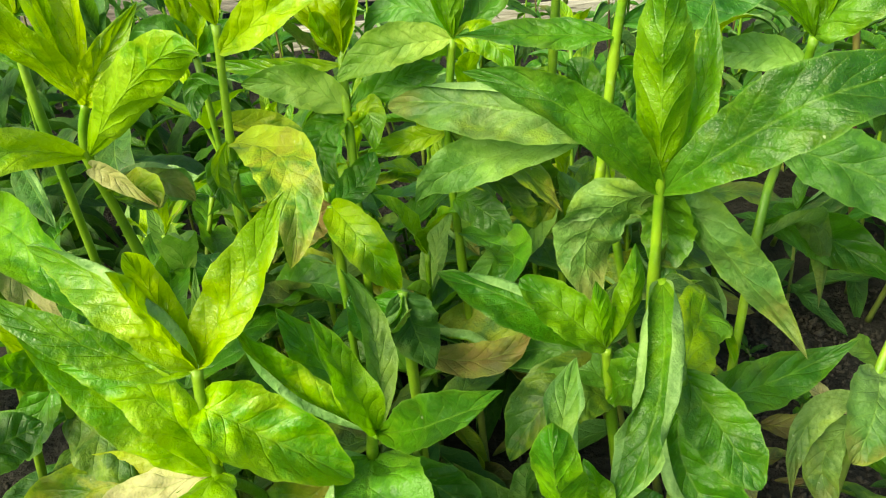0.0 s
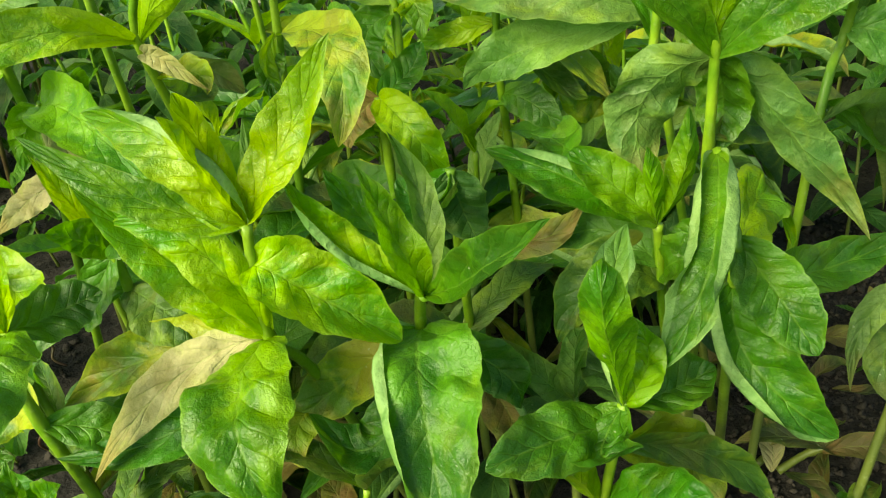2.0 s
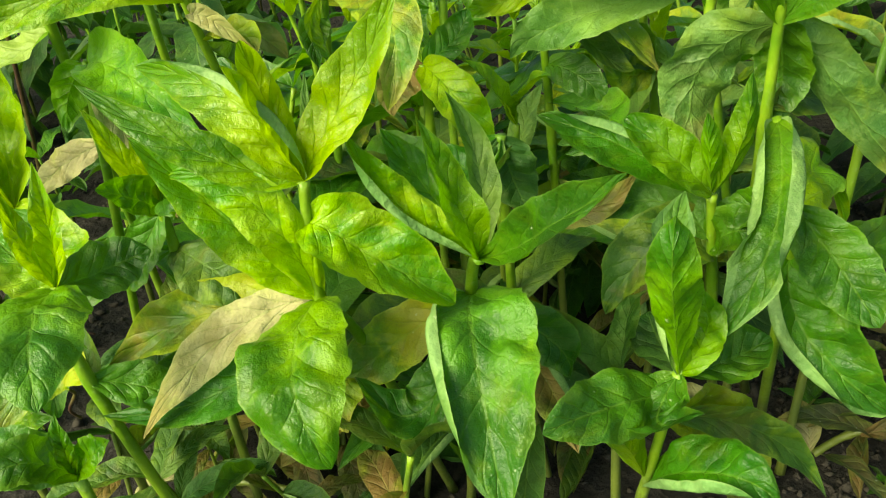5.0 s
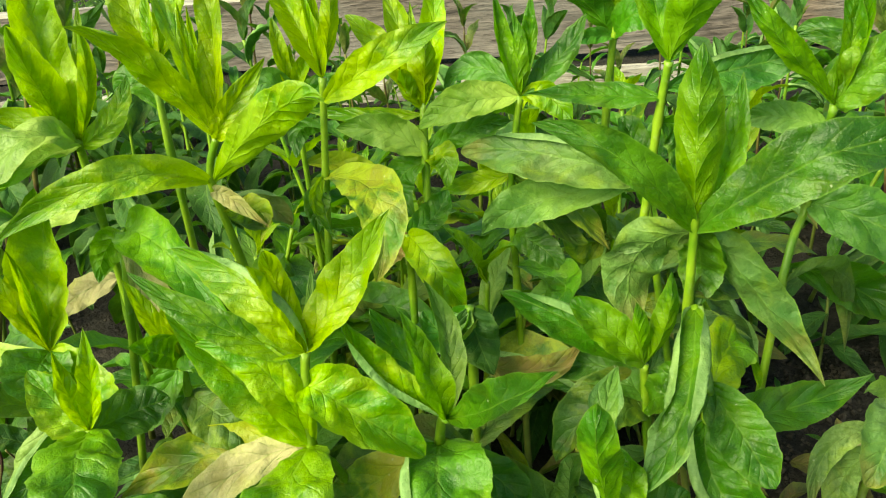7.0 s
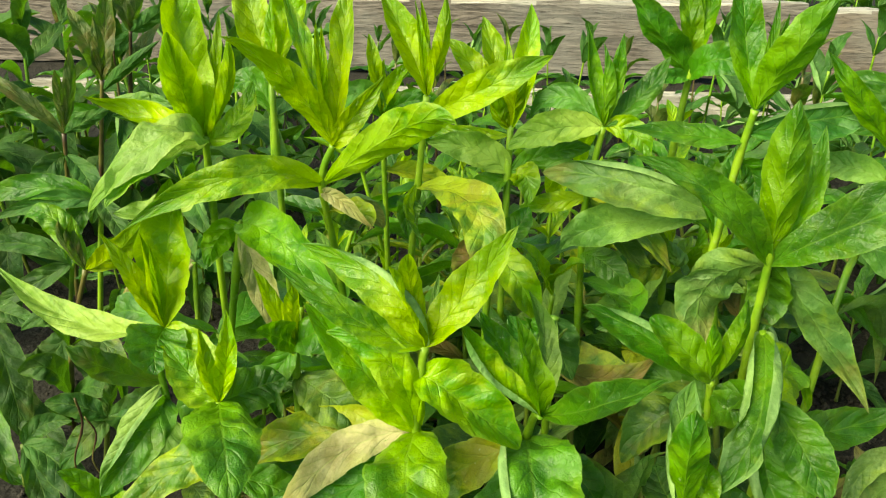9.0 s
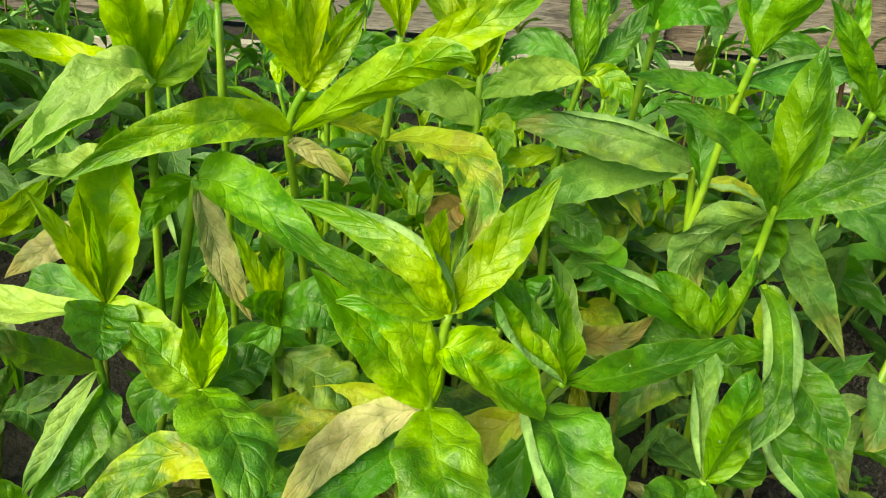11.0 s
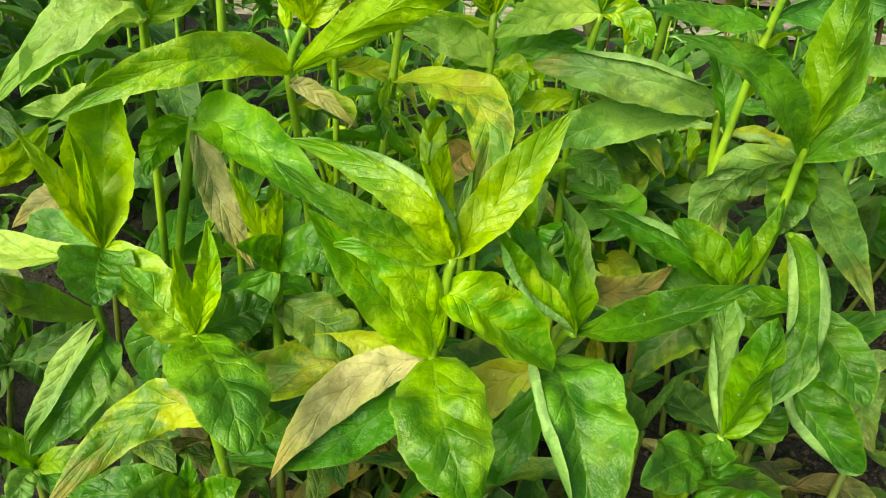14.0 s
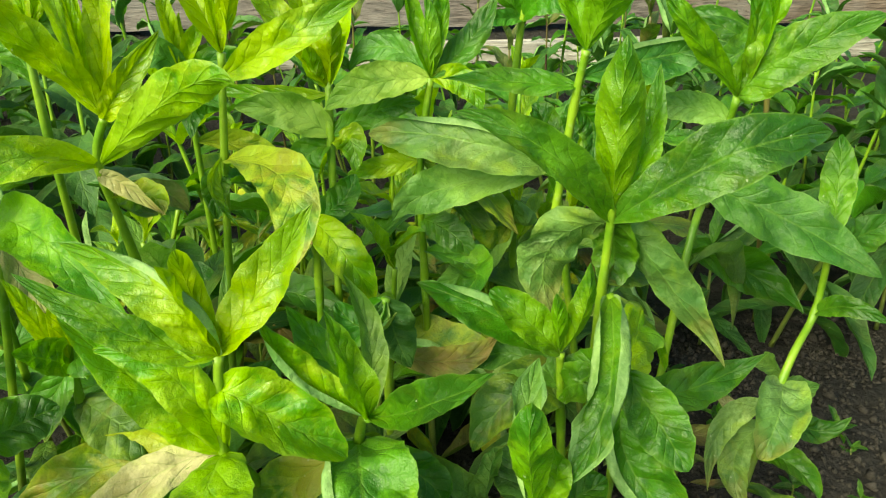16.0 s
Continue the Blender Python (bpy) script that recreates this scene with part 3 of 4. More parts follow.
leaf(plant, 0.511, -171, 7, 84, 20, -0.01, -0.04, 0.48, -45, 27, 'green')
leaf(plant, 0.517, 11, 9, 96, 26, -0.01, 0.06, 0.54, 60, 17, 'blue', 'L')
leaf(plant, 0.496, -26, -73, 40, 23, 0.15, 0.27, 0.42, 62, 17, 'green')
leaf(plant, 0.434, 119, 56, 64, 23, 0.06, -0.06, 0.70, -26, 20, 'green')
plant = phlox('tall', [(0.154, 0.364, 0.464), (0.155, 0.372, 0.393), (0.159, 0.403, 0.115)])
leaf(plant, 0.448, -173, 38, 118, 24, 0.11, 0.10, 0.57, -69, 17, 'mid')
leaf(plant, 0.448, -9, 29, 126, 37, 0.17, -0.20, 0.58, 56, 14, 'green')
leaf(plant, 0.448, -113, 84, 112, 29, -0.07, 0.01, 0.61, 6, 17, 'spring')
leaf(plant, 0.448, 44, 69, 93, 23, -0.04, -0.05, 0.51, 7, 20, 'spring')
leaf(plant, 0.448, 3, -52, 144, 33, 0.03, 0.08, 0.43, -65, 14, 'mildew')
leaf(plant, 0.448, 147, -67, 85, 39, 0.26, 0.02, 0.47, 58, 12, 'mildew')
leaf(plant, 0.448, 48, -84, 54, 30, 0.23, 0.06, 0.64, -15, 12, 'green')
leaf(plant, 0.403, 41, -20, 80, 24, 0.07, 0.04, 0.51, 58, 14, 'olive')
plant = phlox('tall', [(0.247, 0.445, 0.496), (0.246, 0.466, 0.418), (0.226, 0.431, 0.372), (0.197, 0.379, 0.115)])
leaf(plant, 0.496, -160, 47, 106, 19, -0.03, 0.09, 0.61, 45, 30, 'spring')
leaf(plant, 0.496, -20, 38, 93, 37, 0.10, -0.09, 0.38, 64, 14, 'mid')
leaf(plant, 0.496, 134, 85, 81, 15, 0.11, 0.02, 0.59, -47, 30, 'spring')
leaf(plant, 0.496, 30, 84, 90, 15, 0.02, -0.09, 0.57, 24, 30, 'spring')
leaf(plant, 0.477, 158, 1, 53, 23, 0.13, 0.02, 0.54, -62, 22, 'pale')
leaf(plant, 0.419, -22, -20, 133, 44, 0.07, -0.03, 0.35, 59, 14, 'blue')
leaf(plant, 0.387, 14, -33, 136, 37, 0.01, 0.30, 0.75, 71, 14, 'green')
leaf(plant, 0.374, 45, -44, 160, 24, 0.19, -0.08, 0.25, -39, 17, 'mildew')
leaf(plant, 0.461, -160, -38, 55, 30, 0.03, -0.03, 0.38, -39, 14, 'green')
plant = phlox('tall', [(0.331, 0.440, 0.390), (0.333, 0.440, 0.330), (0.302, 0.405, 0.291), (0.262, 0.360, 0.115)])
leaf(plant, 0.390, 76, 58, 78, 25, 0.04, 0.00, 0.57, -11, 17, 'spring')
leaf(plant, 0.390, 29, 1, 84, 30, -0.15, 0.10, 0.56, 39, 14, 'green')
leaf(plant, 0.330, -49, 17, 55, 17, 0.20, -0.08, 0.49, 56, 22, 'green')
leaf(plant, 0.293, -120, -24, 65, 36, 0.23, 0.06, 0.53, -5, 14, 'mildew')
leaf(plant, 0.275, -144, -36, 79, 20, 0.25, -0.15, 0.44, -25, 30, 'mildew')
leaf(plant, 0.262, -117, -34, 62, 24, 0.13, -0.25, 0.54, 10, 24, 'mildew')
leaf(plant, 0.235, -44, -9, 50, 22, 0.16, 0.17, 0.45, 40, 20, 'green')
leaf(plant, 0.293, 28, -24, 54, 21, -0.13, 0.04, 0.55, 53, 17, 'pale')
leaf(plant, 0.293, 10, -33, 84, 23, -0.31, 0.06, 0.75, 61, 17, 'green')
leaf(plant, 0.295, 82, -33, 85, 18, 0.08, -0.11, 0.75, -72, 22, 'pale')
plant = phlox('low', [(-0.053, 0.264, 0.431), (-0.059, 0.264, 0.369), (-0.052, 0.290, 0.316), (-0.035, 0.354, 0.115)])
leaf(plant, 0.431, 14, 55, 91, 26, -0.01, 0.01, 0.52, 49, 17, 'fresh')
leaf(plant, 0.431, -112, 78, 67, 15, 0.06, -0.09, 0.59, 37, 25, 'fresh')
leaf(plant, 0.431, 57, 73, 46, 6, -0.05, 0.03, 0.49, 29, 30, 'pale')
leaf(plant, 0.431, 154, 22, 105, 22, 0.23, 0.05, 0.35, -52, 17, 'lime', 'R')
leaf(plant, 0.431, -177, 31, 97, 19, -0.04, 0.05, 0.43, -45, 14, 'spring')
leaf(plant, 0.431, -153, 70, 59, 19, 0.01, 0.00, 0.53, -27, 20, 'fresh')
leaf(plant, 0.369, -177, 54, 108, 30, -0.00, 0.00, 0.47, -64, 24, 'lime')
leaf(plant, 0.369, -178, 52, 85, 26, 0.28, 0.10, 0.66, -64, 24, 'lime')
leaf(plant, 0.369, -145, -22, 102, 26, 0.08, -0.11, 0.46, -35, 8, 'tan')
leaf(plant, 0.369, -178, -19, 134, 34, 0.05, -0.05, 0.51, -45, 20, 'yellow')
leaf(plant, 0.369, -75, -16, 86, 47, 0.27, -0.11, 0.62, 10, 8, 'spring')
leaf(plant, 0.411, -1, -37, 75, 36, 0.09, -0.08, 0.33, 42, 12, 'lime')
leaf(plant, 0.300, -101, -16, 44, 26, 0.17, -0.19, 0.53, -10, 20, 'gold')
leaf(plant, 0.369, -157, -17, 117, 30, -0.13, 0.08, 0.50, -38, 17, 'green')
plant = phlox('low', [(0.016, 0.274, 0.382), (0.007, 0.290, 0.347), (-0.021, 0.343, 0.115)])
leaf(plant, 0.382, -173, 54, 85, 18, -0.08, 0.02, 0.56, -45, 35, 'lime', 'L')
leaf(plant, 0.382, 153, 51, 73, 25, -0.01, -0.01, 0.49, -30, 20, 'spring')
leaf(plant, 0.382, -168, 75, 74, 19, 0.02, 0.06, 0.56, -60, 20, 'spring')
leaf(plant, 0.382, 109, 60, 76, 16, -0.08, -0.11, 0.50, 10, 25, 'pale')
leaf(plant, 0.382, -43, 42, 108, 24, -0.04, -0.01, 0.54, 54, 30, 'green')
leaf(plant, 0.351, -78, -23, 104, 46, 0.21, -0.03, 0.47, 5, 8, 'mid', 'R')
leaf(plant, 0.347, -153, -22, 70, 30, -0.41, 0.24, 0.75, -33, 14, 'green')
leaf(plant, 0.347, -169, -35, 96, 34, 0.03, -0.04, 0.54, -44, 14, 'yellow')
leaf(plant, 0.347, -23, -33, 62, 28, -0.06, 0.23, 0.70, 36, 14, 'green')
plant = phlox('low', [(0.127, 0.345, 0.368), (0.132, 0.350, 0.312), (0.149, 0.367, 0.115)])
leaf(plant, 0.368, 167, 24, 98, 26, 0.05, 0.01, 0.53, -49, 34, 'green', 'R')
leaf(plant, 0.368, -23, 79, 69, 17, -0.08, -0.01, 0.49, -62, 25, 'spring')
leaf(plant, 0.368, -121, 75, 54, 11, -0.05, 0.02, 0.59, 15, 25, 'spring')
leaf(plant, 0.368, 167, 42, 60, 25, 0.08, 0.08, 0.54, -44, 20, 'spring')
leaf(plant, 0.328, -158, -19, 66, 39, 0.32, -0.05, 0.39, -36, 12, 'olive')
leaf(plant, 0.339, 168, 5, 62, 28, 0.24, -0.10, 0.53, -46, 17, 'blue')
leaf(plant, 0.334, -33, 26, 37, 28, 0.27, -0.15, 0.60, 51, 17, 'green')
plant = phlox('low', [(0.155, 0.351, 0.406), (0.158, 0.312, 0.381), (0.161, 0.318, 0.346), (0.175, 0.373, 0.115)])
leaf(plant, 0.406, -111, -29, 117, 25, 0.20, 0.11, 0.60, 12, 12, 'mid', 'B')
leaf(plant, 0.381, -52, -38, 64, 33, -0.00, 0.01, 0.51, 37, 12, 'green')
leaf(plant, 0.381, 129, -32, 53, 22, 0.00, -0.14, 0.72, -59, 17, 'green')
leaf(plant, 0.354, 53, -19, 82, 37, 0.37, 0.21, 0.75, 38, 12, 'lime')
leaf(plant, 0.354, 33, -10, 146, 32, -0.17, 0.10, 0.62, 36, 17, 'green')
leaf(plant, 0.350, -45, -45, 88, 34, -0.02, -0.20, 0.40, 38, 14, 'green', 'R')
plant = phlox('low', [(0.103, 0.255, 0.330), (0.091, 0.270, 0.228), (0.078, 0.286, 0.115)])
leaf(plant, 0.330, 84, 50, 84, 19, 0.11, 0.07, 0.53, -7, 20, 'pale', 'B')
leaf(plant, 0.330, -108, 73, 108, 25, -0.07, -0.00, 0.68, 5, 30, 'spring')
leaf(plant, 0.330, 59, 80, 46, 19, -0.00, -0.19, 0.61, 9, 25, 'spring')
leaf(plant, 0.314, -138, 21, 82, 33, 0.07, 0.02, 0.54, -29, 14, 'green')
leaf(plant, 0.330, -82, 20, 38, 31, -0.29, -0.40, 0.55, 20, 8, 'green')
leaf(plant, 0.330, 30, -1, 51, 30, -0.10, 0.02, 0.57, 30, 14, 'green')
leaf(plant, 0.237, -44, 36, 87, 29, 0.18, -0.06, 0.75, 43, 14, 'green', 'R')
leaf(plant, 0.297, 20, -57, 110, 41, 0.13, 0.23, 0.63, 70, 12, 'yellow')
leaf(plant, 0.240, -123, 61, 93, 19, 0.02, 0.04, 0.72, 44, 20, 'lime')
leaf(plant, 0.297, 13, -41, 123, 23, 0.03, 0.18, 0.65, 51, 27, 'olive')
leaf(plant, 0.330, 97, -15, 68, 28, -0.08, -0.01, 0.71, -21, 14, 'dark')
plant = phlox('low', [(0.080, 0.310, 0.278), (0.079, 0.310, 0.233), (0.079, 0.310, 0.115)])
leaf(plant, 0.278, -164, 57, 66, 20, -0.02, 0.07, 0.54, -53, 17, 'mildew')
leaf(plant, 0.278, -75, 66, 100, 18, 0.01, -0.04, 0.63, 10, 18, 'mildew')
plant = phlox('low', [(-0.252, 0.326, 0.386), (-0.264, 0.330, 0.349), (-0.260, 0.325, 0.301), (-0.242, 0.306, 0.115)])
leaf(plant, 0.386, -169, 68, 82, 18, -0.01, -0.03, 0.48, -38, 30, 'fresh')
leaf(plant, 0.386, 55, 78, 109, 40, -0.06, 0.09, 0.43, 47, 15, 'lime')
leaf(plant, 0.386, -166, 87, 74, 15, -0.04, -0.07, 0.50, -45, 30, 'fresh')
leaf(plant, 0.386, -58, 84, 69, 10, 0.02, 0.01, 0.43, 4, 30, 'fresh')
leaf(plant, 0.386, 168, 9, 160, 29, -0.15, 0.02, 0.48, -35, 36, 'bloom')
leaf(plant, 0.386, -72, -14, 44, 41, 0.12, -0.05, 0.59, -21, 12, 'green')
leaf(plant, 0.386, -34, -18, 87, 36, -0.03, 0.02, 0.61, 17, 17, 'lime')
leaf(plant, 0.386, 150, -19, 93, 29, 0.09, -0.07, 0.62, -52, 14, 'blue')
leaf(plant, 0.335, -136, 44, 78, 23, -0.05, 0.04, 0.63, -47, 25, 'olive')
leaf(plant, 0.335, -139, -52, 94, 21, 0.06, 0.07, 0.53, -26, 27, 'pale')
leaf(plant, 0.322, -118, -37, 81, 26, 0.17, 0.21, 0.38, -42, 22, 'green', 'R')
leaf(plant, 0.301, -90, -52, 57, 26, 0.21, 0.06, 0.44, -26, 14, 'pale')
leaf(plant, 0.305, -150, -62, 66, 30, 0.12, 0.09, 0.44, -67, 14, 'green')
plant = phlox('low', [(-0.176, 0.246, 0.390), (-0.167, 0.229, 0.348), (-0.149, 0.241, 0.115)])
leaf(plant, 0.390, 48, 78, 61, 15, -0.03, -0.04, 0.50, 49, 30, 'fresh')
leaf(plant, 0.390, -167, 85, 53, 13, -0.04, -0.00, 0.47, -44, 30, 'fresh')
leaf(plant, 0.390, 159, 37, 49, 30, -0.01, 0.03, 0.39, -22, 17, 'lime')
leaf(plant, 0.390, -62, 3, 91, 42, 0.16, -0.00, 0.61, -6, 8, 'spring')
leaf(plant, 0.348, -161, -26, 98, 29, 0.04, -0.31, 0.36, -45, 14, 'yellow')
leaf(plant, 0.348, 1, -27, 49, 25, 0.03, 0.12, 0.59, 27, 17, 'green')
leaf(plant, 0.390, 49, -4, 45, 30, -0.07, 0.11, 0.62, 46, 14, 'green')
plant = phlox('low', [(-0.305, 0.290, 0.241), (-0.305, 0.290, 0.115)])
leaf(plant, 0.241, -159, 56, 50, 18, 0.08, -0.00, 0.62, -33, 25, 'spring')
leaf(plant, 0.241, -11, 25, 58, 17, 0.06, 0.00, 0.53, 45, 17, 'spring')
leaf(plant, 0.241, -82, -22, 33, 18, 0.43, -0.04, 0.49, -25, 17, 'pale')
leaf(plant, 0.241, -16, 7, 75, 21, -0.05, -0.03, 0.39, 27, 17, 'green')
leaf(plant, 0.241, 73, 55, 36, 15, -0.11, 0.01, 0.34, 31, 25, 'green')
plant = phlox('low', [(-0.176, 0.205, 0.310), (-0.176, 0.205, 0.115)])
leaf(plant, 0.310, 72, 82, 37, 13, 0.07, -0.04, 0.56, 36, 30, 'spring')
leaf(plant, 0.310, 0, 43, 37, 18, 0.03, 0.00, 0.60, 47, 20, 'spring')
leaf(plant, 0.310, -174, 16, 52, 30, 0.20, 0.05, 0.50, -30, 14, 'green')
leaf(plant, 0.310, -132, 29, 39, 23, 0.37, 0.10, 0.70, -43, 14, 'green')
plant = phlox('tall', [(-0.034, 0.450, 0.407), (-0.035, 0.450, 0.360), (-0.042, 0.450, 0.115)])
leaf(plant, 0.407, -35, -43, 70, 28, 0.24, -0.15, 0.51, 37, 12, 'lime')
leaf(plant, 0.407, -133, -42, 37, 28, 0.11, -0.11, 0.53, -38, 14, 'rust')
leaf(plant, 0.407, 35, 37, 44, 23, -0.10, -0.07, 0.55, 45, 14, 'green')
plant = phlox('low', [(0.021, 0.360, 0.400), (0.020, 0.360, 0.349), (0.018, 0.360, 0.115)])
leaf(plant, 0.400, -54, -56, 45, 31, -0.10, -0.01, 0.48, 24, 14, 'shade')
leaf(plant, 0.400, 163, -14, 35, 28, -0.47, 0.13, 0.55, -50, 14, 'green')
leaf(plant, 0.400, -74, 17, 33, 18, -0.50, -0.19, 0.27, 29, 14, 'mildew')
leaf(plant, 0.360, -4, 14, 74, 21, -0.22, 0.00, 0.54, 46, 17, 'rust')
plant = phlox('tall', [(-0.204, 0.370, 0.450), (-0.213, 0.370, 0.414), (-0.273, 0.370, 0.115)])
leaf(plant, 0.450, -36, -11, 122, 34, 0.08, 0.02, 0.36, 31, 16, 'spring')
leaf(plant, 0.450, -31, -66, 97, 22, -0.08, 0.02, 0.52, 22, 12, 'tan')
leaf(plant, 0.450, 165, -49, 58, 23, 0.13, -0.06, 0.53, 58, 14, 'spring')
plant = phlox('low', [(-0.146, 0.300, 0.398), (-0.147, 0.300, 0.365), (-0.157, 0.300, 0.115)])
leaf(plant, 0.398, 180, 69, 60, 14, -0.01, 0.00, 0.58, -37, 25, 'fresh')
leaf(plant, 0.398, 0, 85, 48, 14, 0.01, 0.00, 0.62, -45, 25, 'fresh')
leaf(plant, 0.398, -129, 42, 35, 21, 0.04, 0.05, 0.49, -54, 17, 'spring')
leaf(plant, 0.398, -29, 10, 42, 34, 0.33, 0.05, 0.64, 44, 14, 'green')
leaf(plant, 0.398, -161, -53, 50, 23, 0.01, 0.06, 0.68, -63, 14, 'green')
leaf(plant, 0.374, -31, -14, 60, 34, 0.14, -0.04, 0.57, 26, 14, 'olive')
leaf(plant, 0.374, -172, -41, 98, 30, 0.24, -0.09, 0.70, -64, 14, 'green')
plant = phlox('tall', [(0.114, 0.520, 0.372), (0.115, 0.520, 0.338), (0.119, 0.520, 0.115)])
leaf(plant, 0.372, -157, 38, 67, 30, -0.00, -0.00, 0.51, -73, 14, 'olive')
leaf(plant, 0.372, -150, 34, 48, 30, -0.33, 0.15, 0.47, -71, 14, 'yellow')
leaf(plant, 0.372, -143, -23, 91, 28, -0.07, 0.05, 0.57, -30, 14, 'pale')
leaf(plant, 0.372, -93, 65, 23, 19, -0.50, 0.40, 0.25, -7, 17, 'pale')
plant = phlox('purple', [(-0.433, 0.500, 0.326), (-0.469, 0.500, 0.235), (-0.489, 0.500, 0.142), (-0.494, 0.500, 0.115)])
leaf(plant, 0.326, 180, 89, 59, 15, -0.12, 0.00, 0.57, -33, 25, 'purple')
leaf(plant, 0.326, -132, 77, 59, 13, -0.08, -0.09, 0.54, 62, 25, 'purple')
# fresh instead of spring: brighter light on this leaf, put into its tone
leaf(plant, 0.326, -13, 38, 110, 31, -0.06, 0.00, 0.44, -64, 12, 'fresh')
leaf(plant, 0.326, 171, 37, 79, 28, 0.25, -0.07, 0.67, -33, 14, 'spring')
leaf(plant, 0.232, -28, -26, 93, 25, 0.47, 0.09, 0.46, 17, 14, 'olive')
leaf(plant, 0.229, -131, 45, 56, 23, 0.43, 0.16, 0.75, -51, 17, 'dark')
leaf(plant, 0.171, -27, 20, 94, 25, 0.14, -0.03, 0.74, 44, 14, 'dark')
leaf(plant, 0.163, -118, 53, 74, 32, 0.25, 0.18, 0.75, -58, 17, 'dark')
leaf(plant, 0.135, -8, 26, 81, 16, 0.05, -0.06, 0.56, 56, 14, 'dark')
leaf(plant, 0.129, -156, -18, 51, 23, 0.47, 0.10, 0.25, -52, 14, 'green')
plant = phlox('dark', [(-0.486, 0.420, 0.168), (-0.495, 0.420, 0.129), (-0.497, 0.420, 0.115)])
leaf(plant, 0.168, -20, -36, 106, 34, 0.13, 0.06, 0.43, 16, 14, 'dark')
leaf(plant, 0.168, -46, -54, 94, 28, -0.00, 0.04, 0.58, -2, 14, 'dark')
leaf(plant, 0.168, 25, 22, 51, 23, 0.05, 0.27, 0.41, 53, 14, 'dark')
plant = phlox('purple', [(-0.590, 0.730, 0.383), (-0.610, 0.730, 0.257), (-0.631, 0.730, 0.115)])
leaf(plant, 0.383, 0, 74, 114, 18, -0.04, 0.00, 0.56, -38, 20, 'purple')
leaf(plant, 0.383, -38, 79, 85, 15, -0.01, 0.02, 0.57, -9, 25, 'purple')
leaf(plant, 0.383, -174, 39, 128, 20, 0.08, 0.05, 0.48, -48, 17, 'purple')
leaf(plant, 0.383, -7, 27, 92, 20, 0.00, -0.05, 0.50, -70, 17, 'dark')
leaf(plant, 0.355, -43, -52, 95, 32, 0.27, 0.09, 0.55, 7, 14, 'dark')
leaf(plant, 0.355, -136, -55, 100, 32, 0.15, 0.10, 0.36, -65, 14, 'dark')
plant = phlox('purple', [(-0.557, 0.780, 0.438), (-0.580, 0.780, 0.336), (-0.629, 0.780, 0.115)])
leaf(plant, 0.438, 164, 68, 94, 28, 0.09, 0.03, 0.53, -26, 17, 'purple')
leaf(plant, 0.438, 42, 76, 125, 28, 0.00, 0.01, 0.45, 57, 17, 'purple')
leaf(plant, 0.438, -43, 80, 81, 17, -0.07, -0.00, 0.58, -7, 25, 'purple')
leaf(plant, 0.422, -6, 36, 118, 17, 0.01, -0.05, 0.47, -61, 17, 'dark')
leaf(plant, 0.400, -14, 8, 123, 23, 0.08, -0.02, 0.59, 67, 17, 'pale')
leaf(plant, 0.400, -167, 0, 129, 25, -0.00, 0.06, 0.43, -64, 17, 'green')
plant = phlox('purple', [(-0.625, 0.980, 0.459), (-0.642, 0.980, 0.372), (-0.691, 0.980, 0.115)])
leaf(plant, 0.459, 162, 68, 86, 25, 0.10, 0.03, 0.48, -27, 17, 'purple')
leaf(plant, 0.459, 19, 74, 109, 25, -0.04, -0.06, 0.49, -55, 17, 'purple')
leaf(plant, 0.459, 0, 33, 94, 28, -0.04, 0.00, 0.40, -66, 14, 'dark')
leaf(plant, 0.459, -172, -43, 100, 25, -0.01, 0.06, 0.46, 66, 14, 'blue')
plant = phlox('dark', [(-0.442, 0.560, 0.372), (-0.455, 0.560, 0.315), (-0.499, 0.560, 0.115)])
leaf(plant, 0.372, -171, -1, 135, 29, 0.13, 0.01, 0.43, -59, 14, 'green')
leaf(plant, 0.372, -165, -8, 115, 21, 0.11, 0.07, 0.37, -62, 14, 'dark')
leaf(plant, 0.372, -118, -51, 72, 23, 0.17, -0.12, 0.39, -51, 14, 'green')
leaf(plant, 0.372, -36, -29, 77, 23, 0.07, -0.02, 0.43, 15, 14, 'dark')
plant = phlox('dark', [(-0.507, 0.580, 0.286), (-0.530, 0.580, 0.200), (-0.552, 0.580, 0.115)])
leaf(plant, 0.286, -168, 10, 100, 25, 0.18, 0.01, 0.50, -51, 14, 'dark')
leaf(plant, 0.286, -162, -27, 111, 25, 0.02, 0.05, 0.48, -66, 14, 'dark')
leaf(plant, 0.286, 0, 76, 66, 16, -0.06, 0.00, 0.47, -38, 25, 'purple')
leaf(plant, 0.286, -17, 31, 123, 21, -0.03, -0.04, 0.48, -70, 14, 'green')
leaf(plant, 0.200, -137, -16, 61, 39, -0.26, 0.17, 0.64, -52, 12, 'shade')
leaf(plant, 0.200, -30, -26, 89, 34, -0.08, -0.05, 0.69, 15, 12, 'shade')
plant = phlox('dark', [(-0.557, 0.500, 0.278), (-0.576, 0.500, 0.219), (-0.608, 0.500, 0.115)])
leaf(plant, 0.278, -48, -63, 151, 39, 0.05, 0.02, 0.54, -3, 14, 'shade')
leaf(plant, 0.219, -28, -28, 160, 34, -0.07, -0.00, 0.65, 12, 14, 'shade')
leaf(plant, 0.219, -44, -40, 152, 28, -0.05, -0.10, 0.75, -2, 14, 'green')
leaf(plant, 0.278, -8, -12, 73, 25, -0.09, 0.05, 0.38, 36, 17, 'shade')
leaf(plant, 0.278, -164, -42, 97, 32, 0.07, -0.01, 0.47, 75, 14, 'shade')
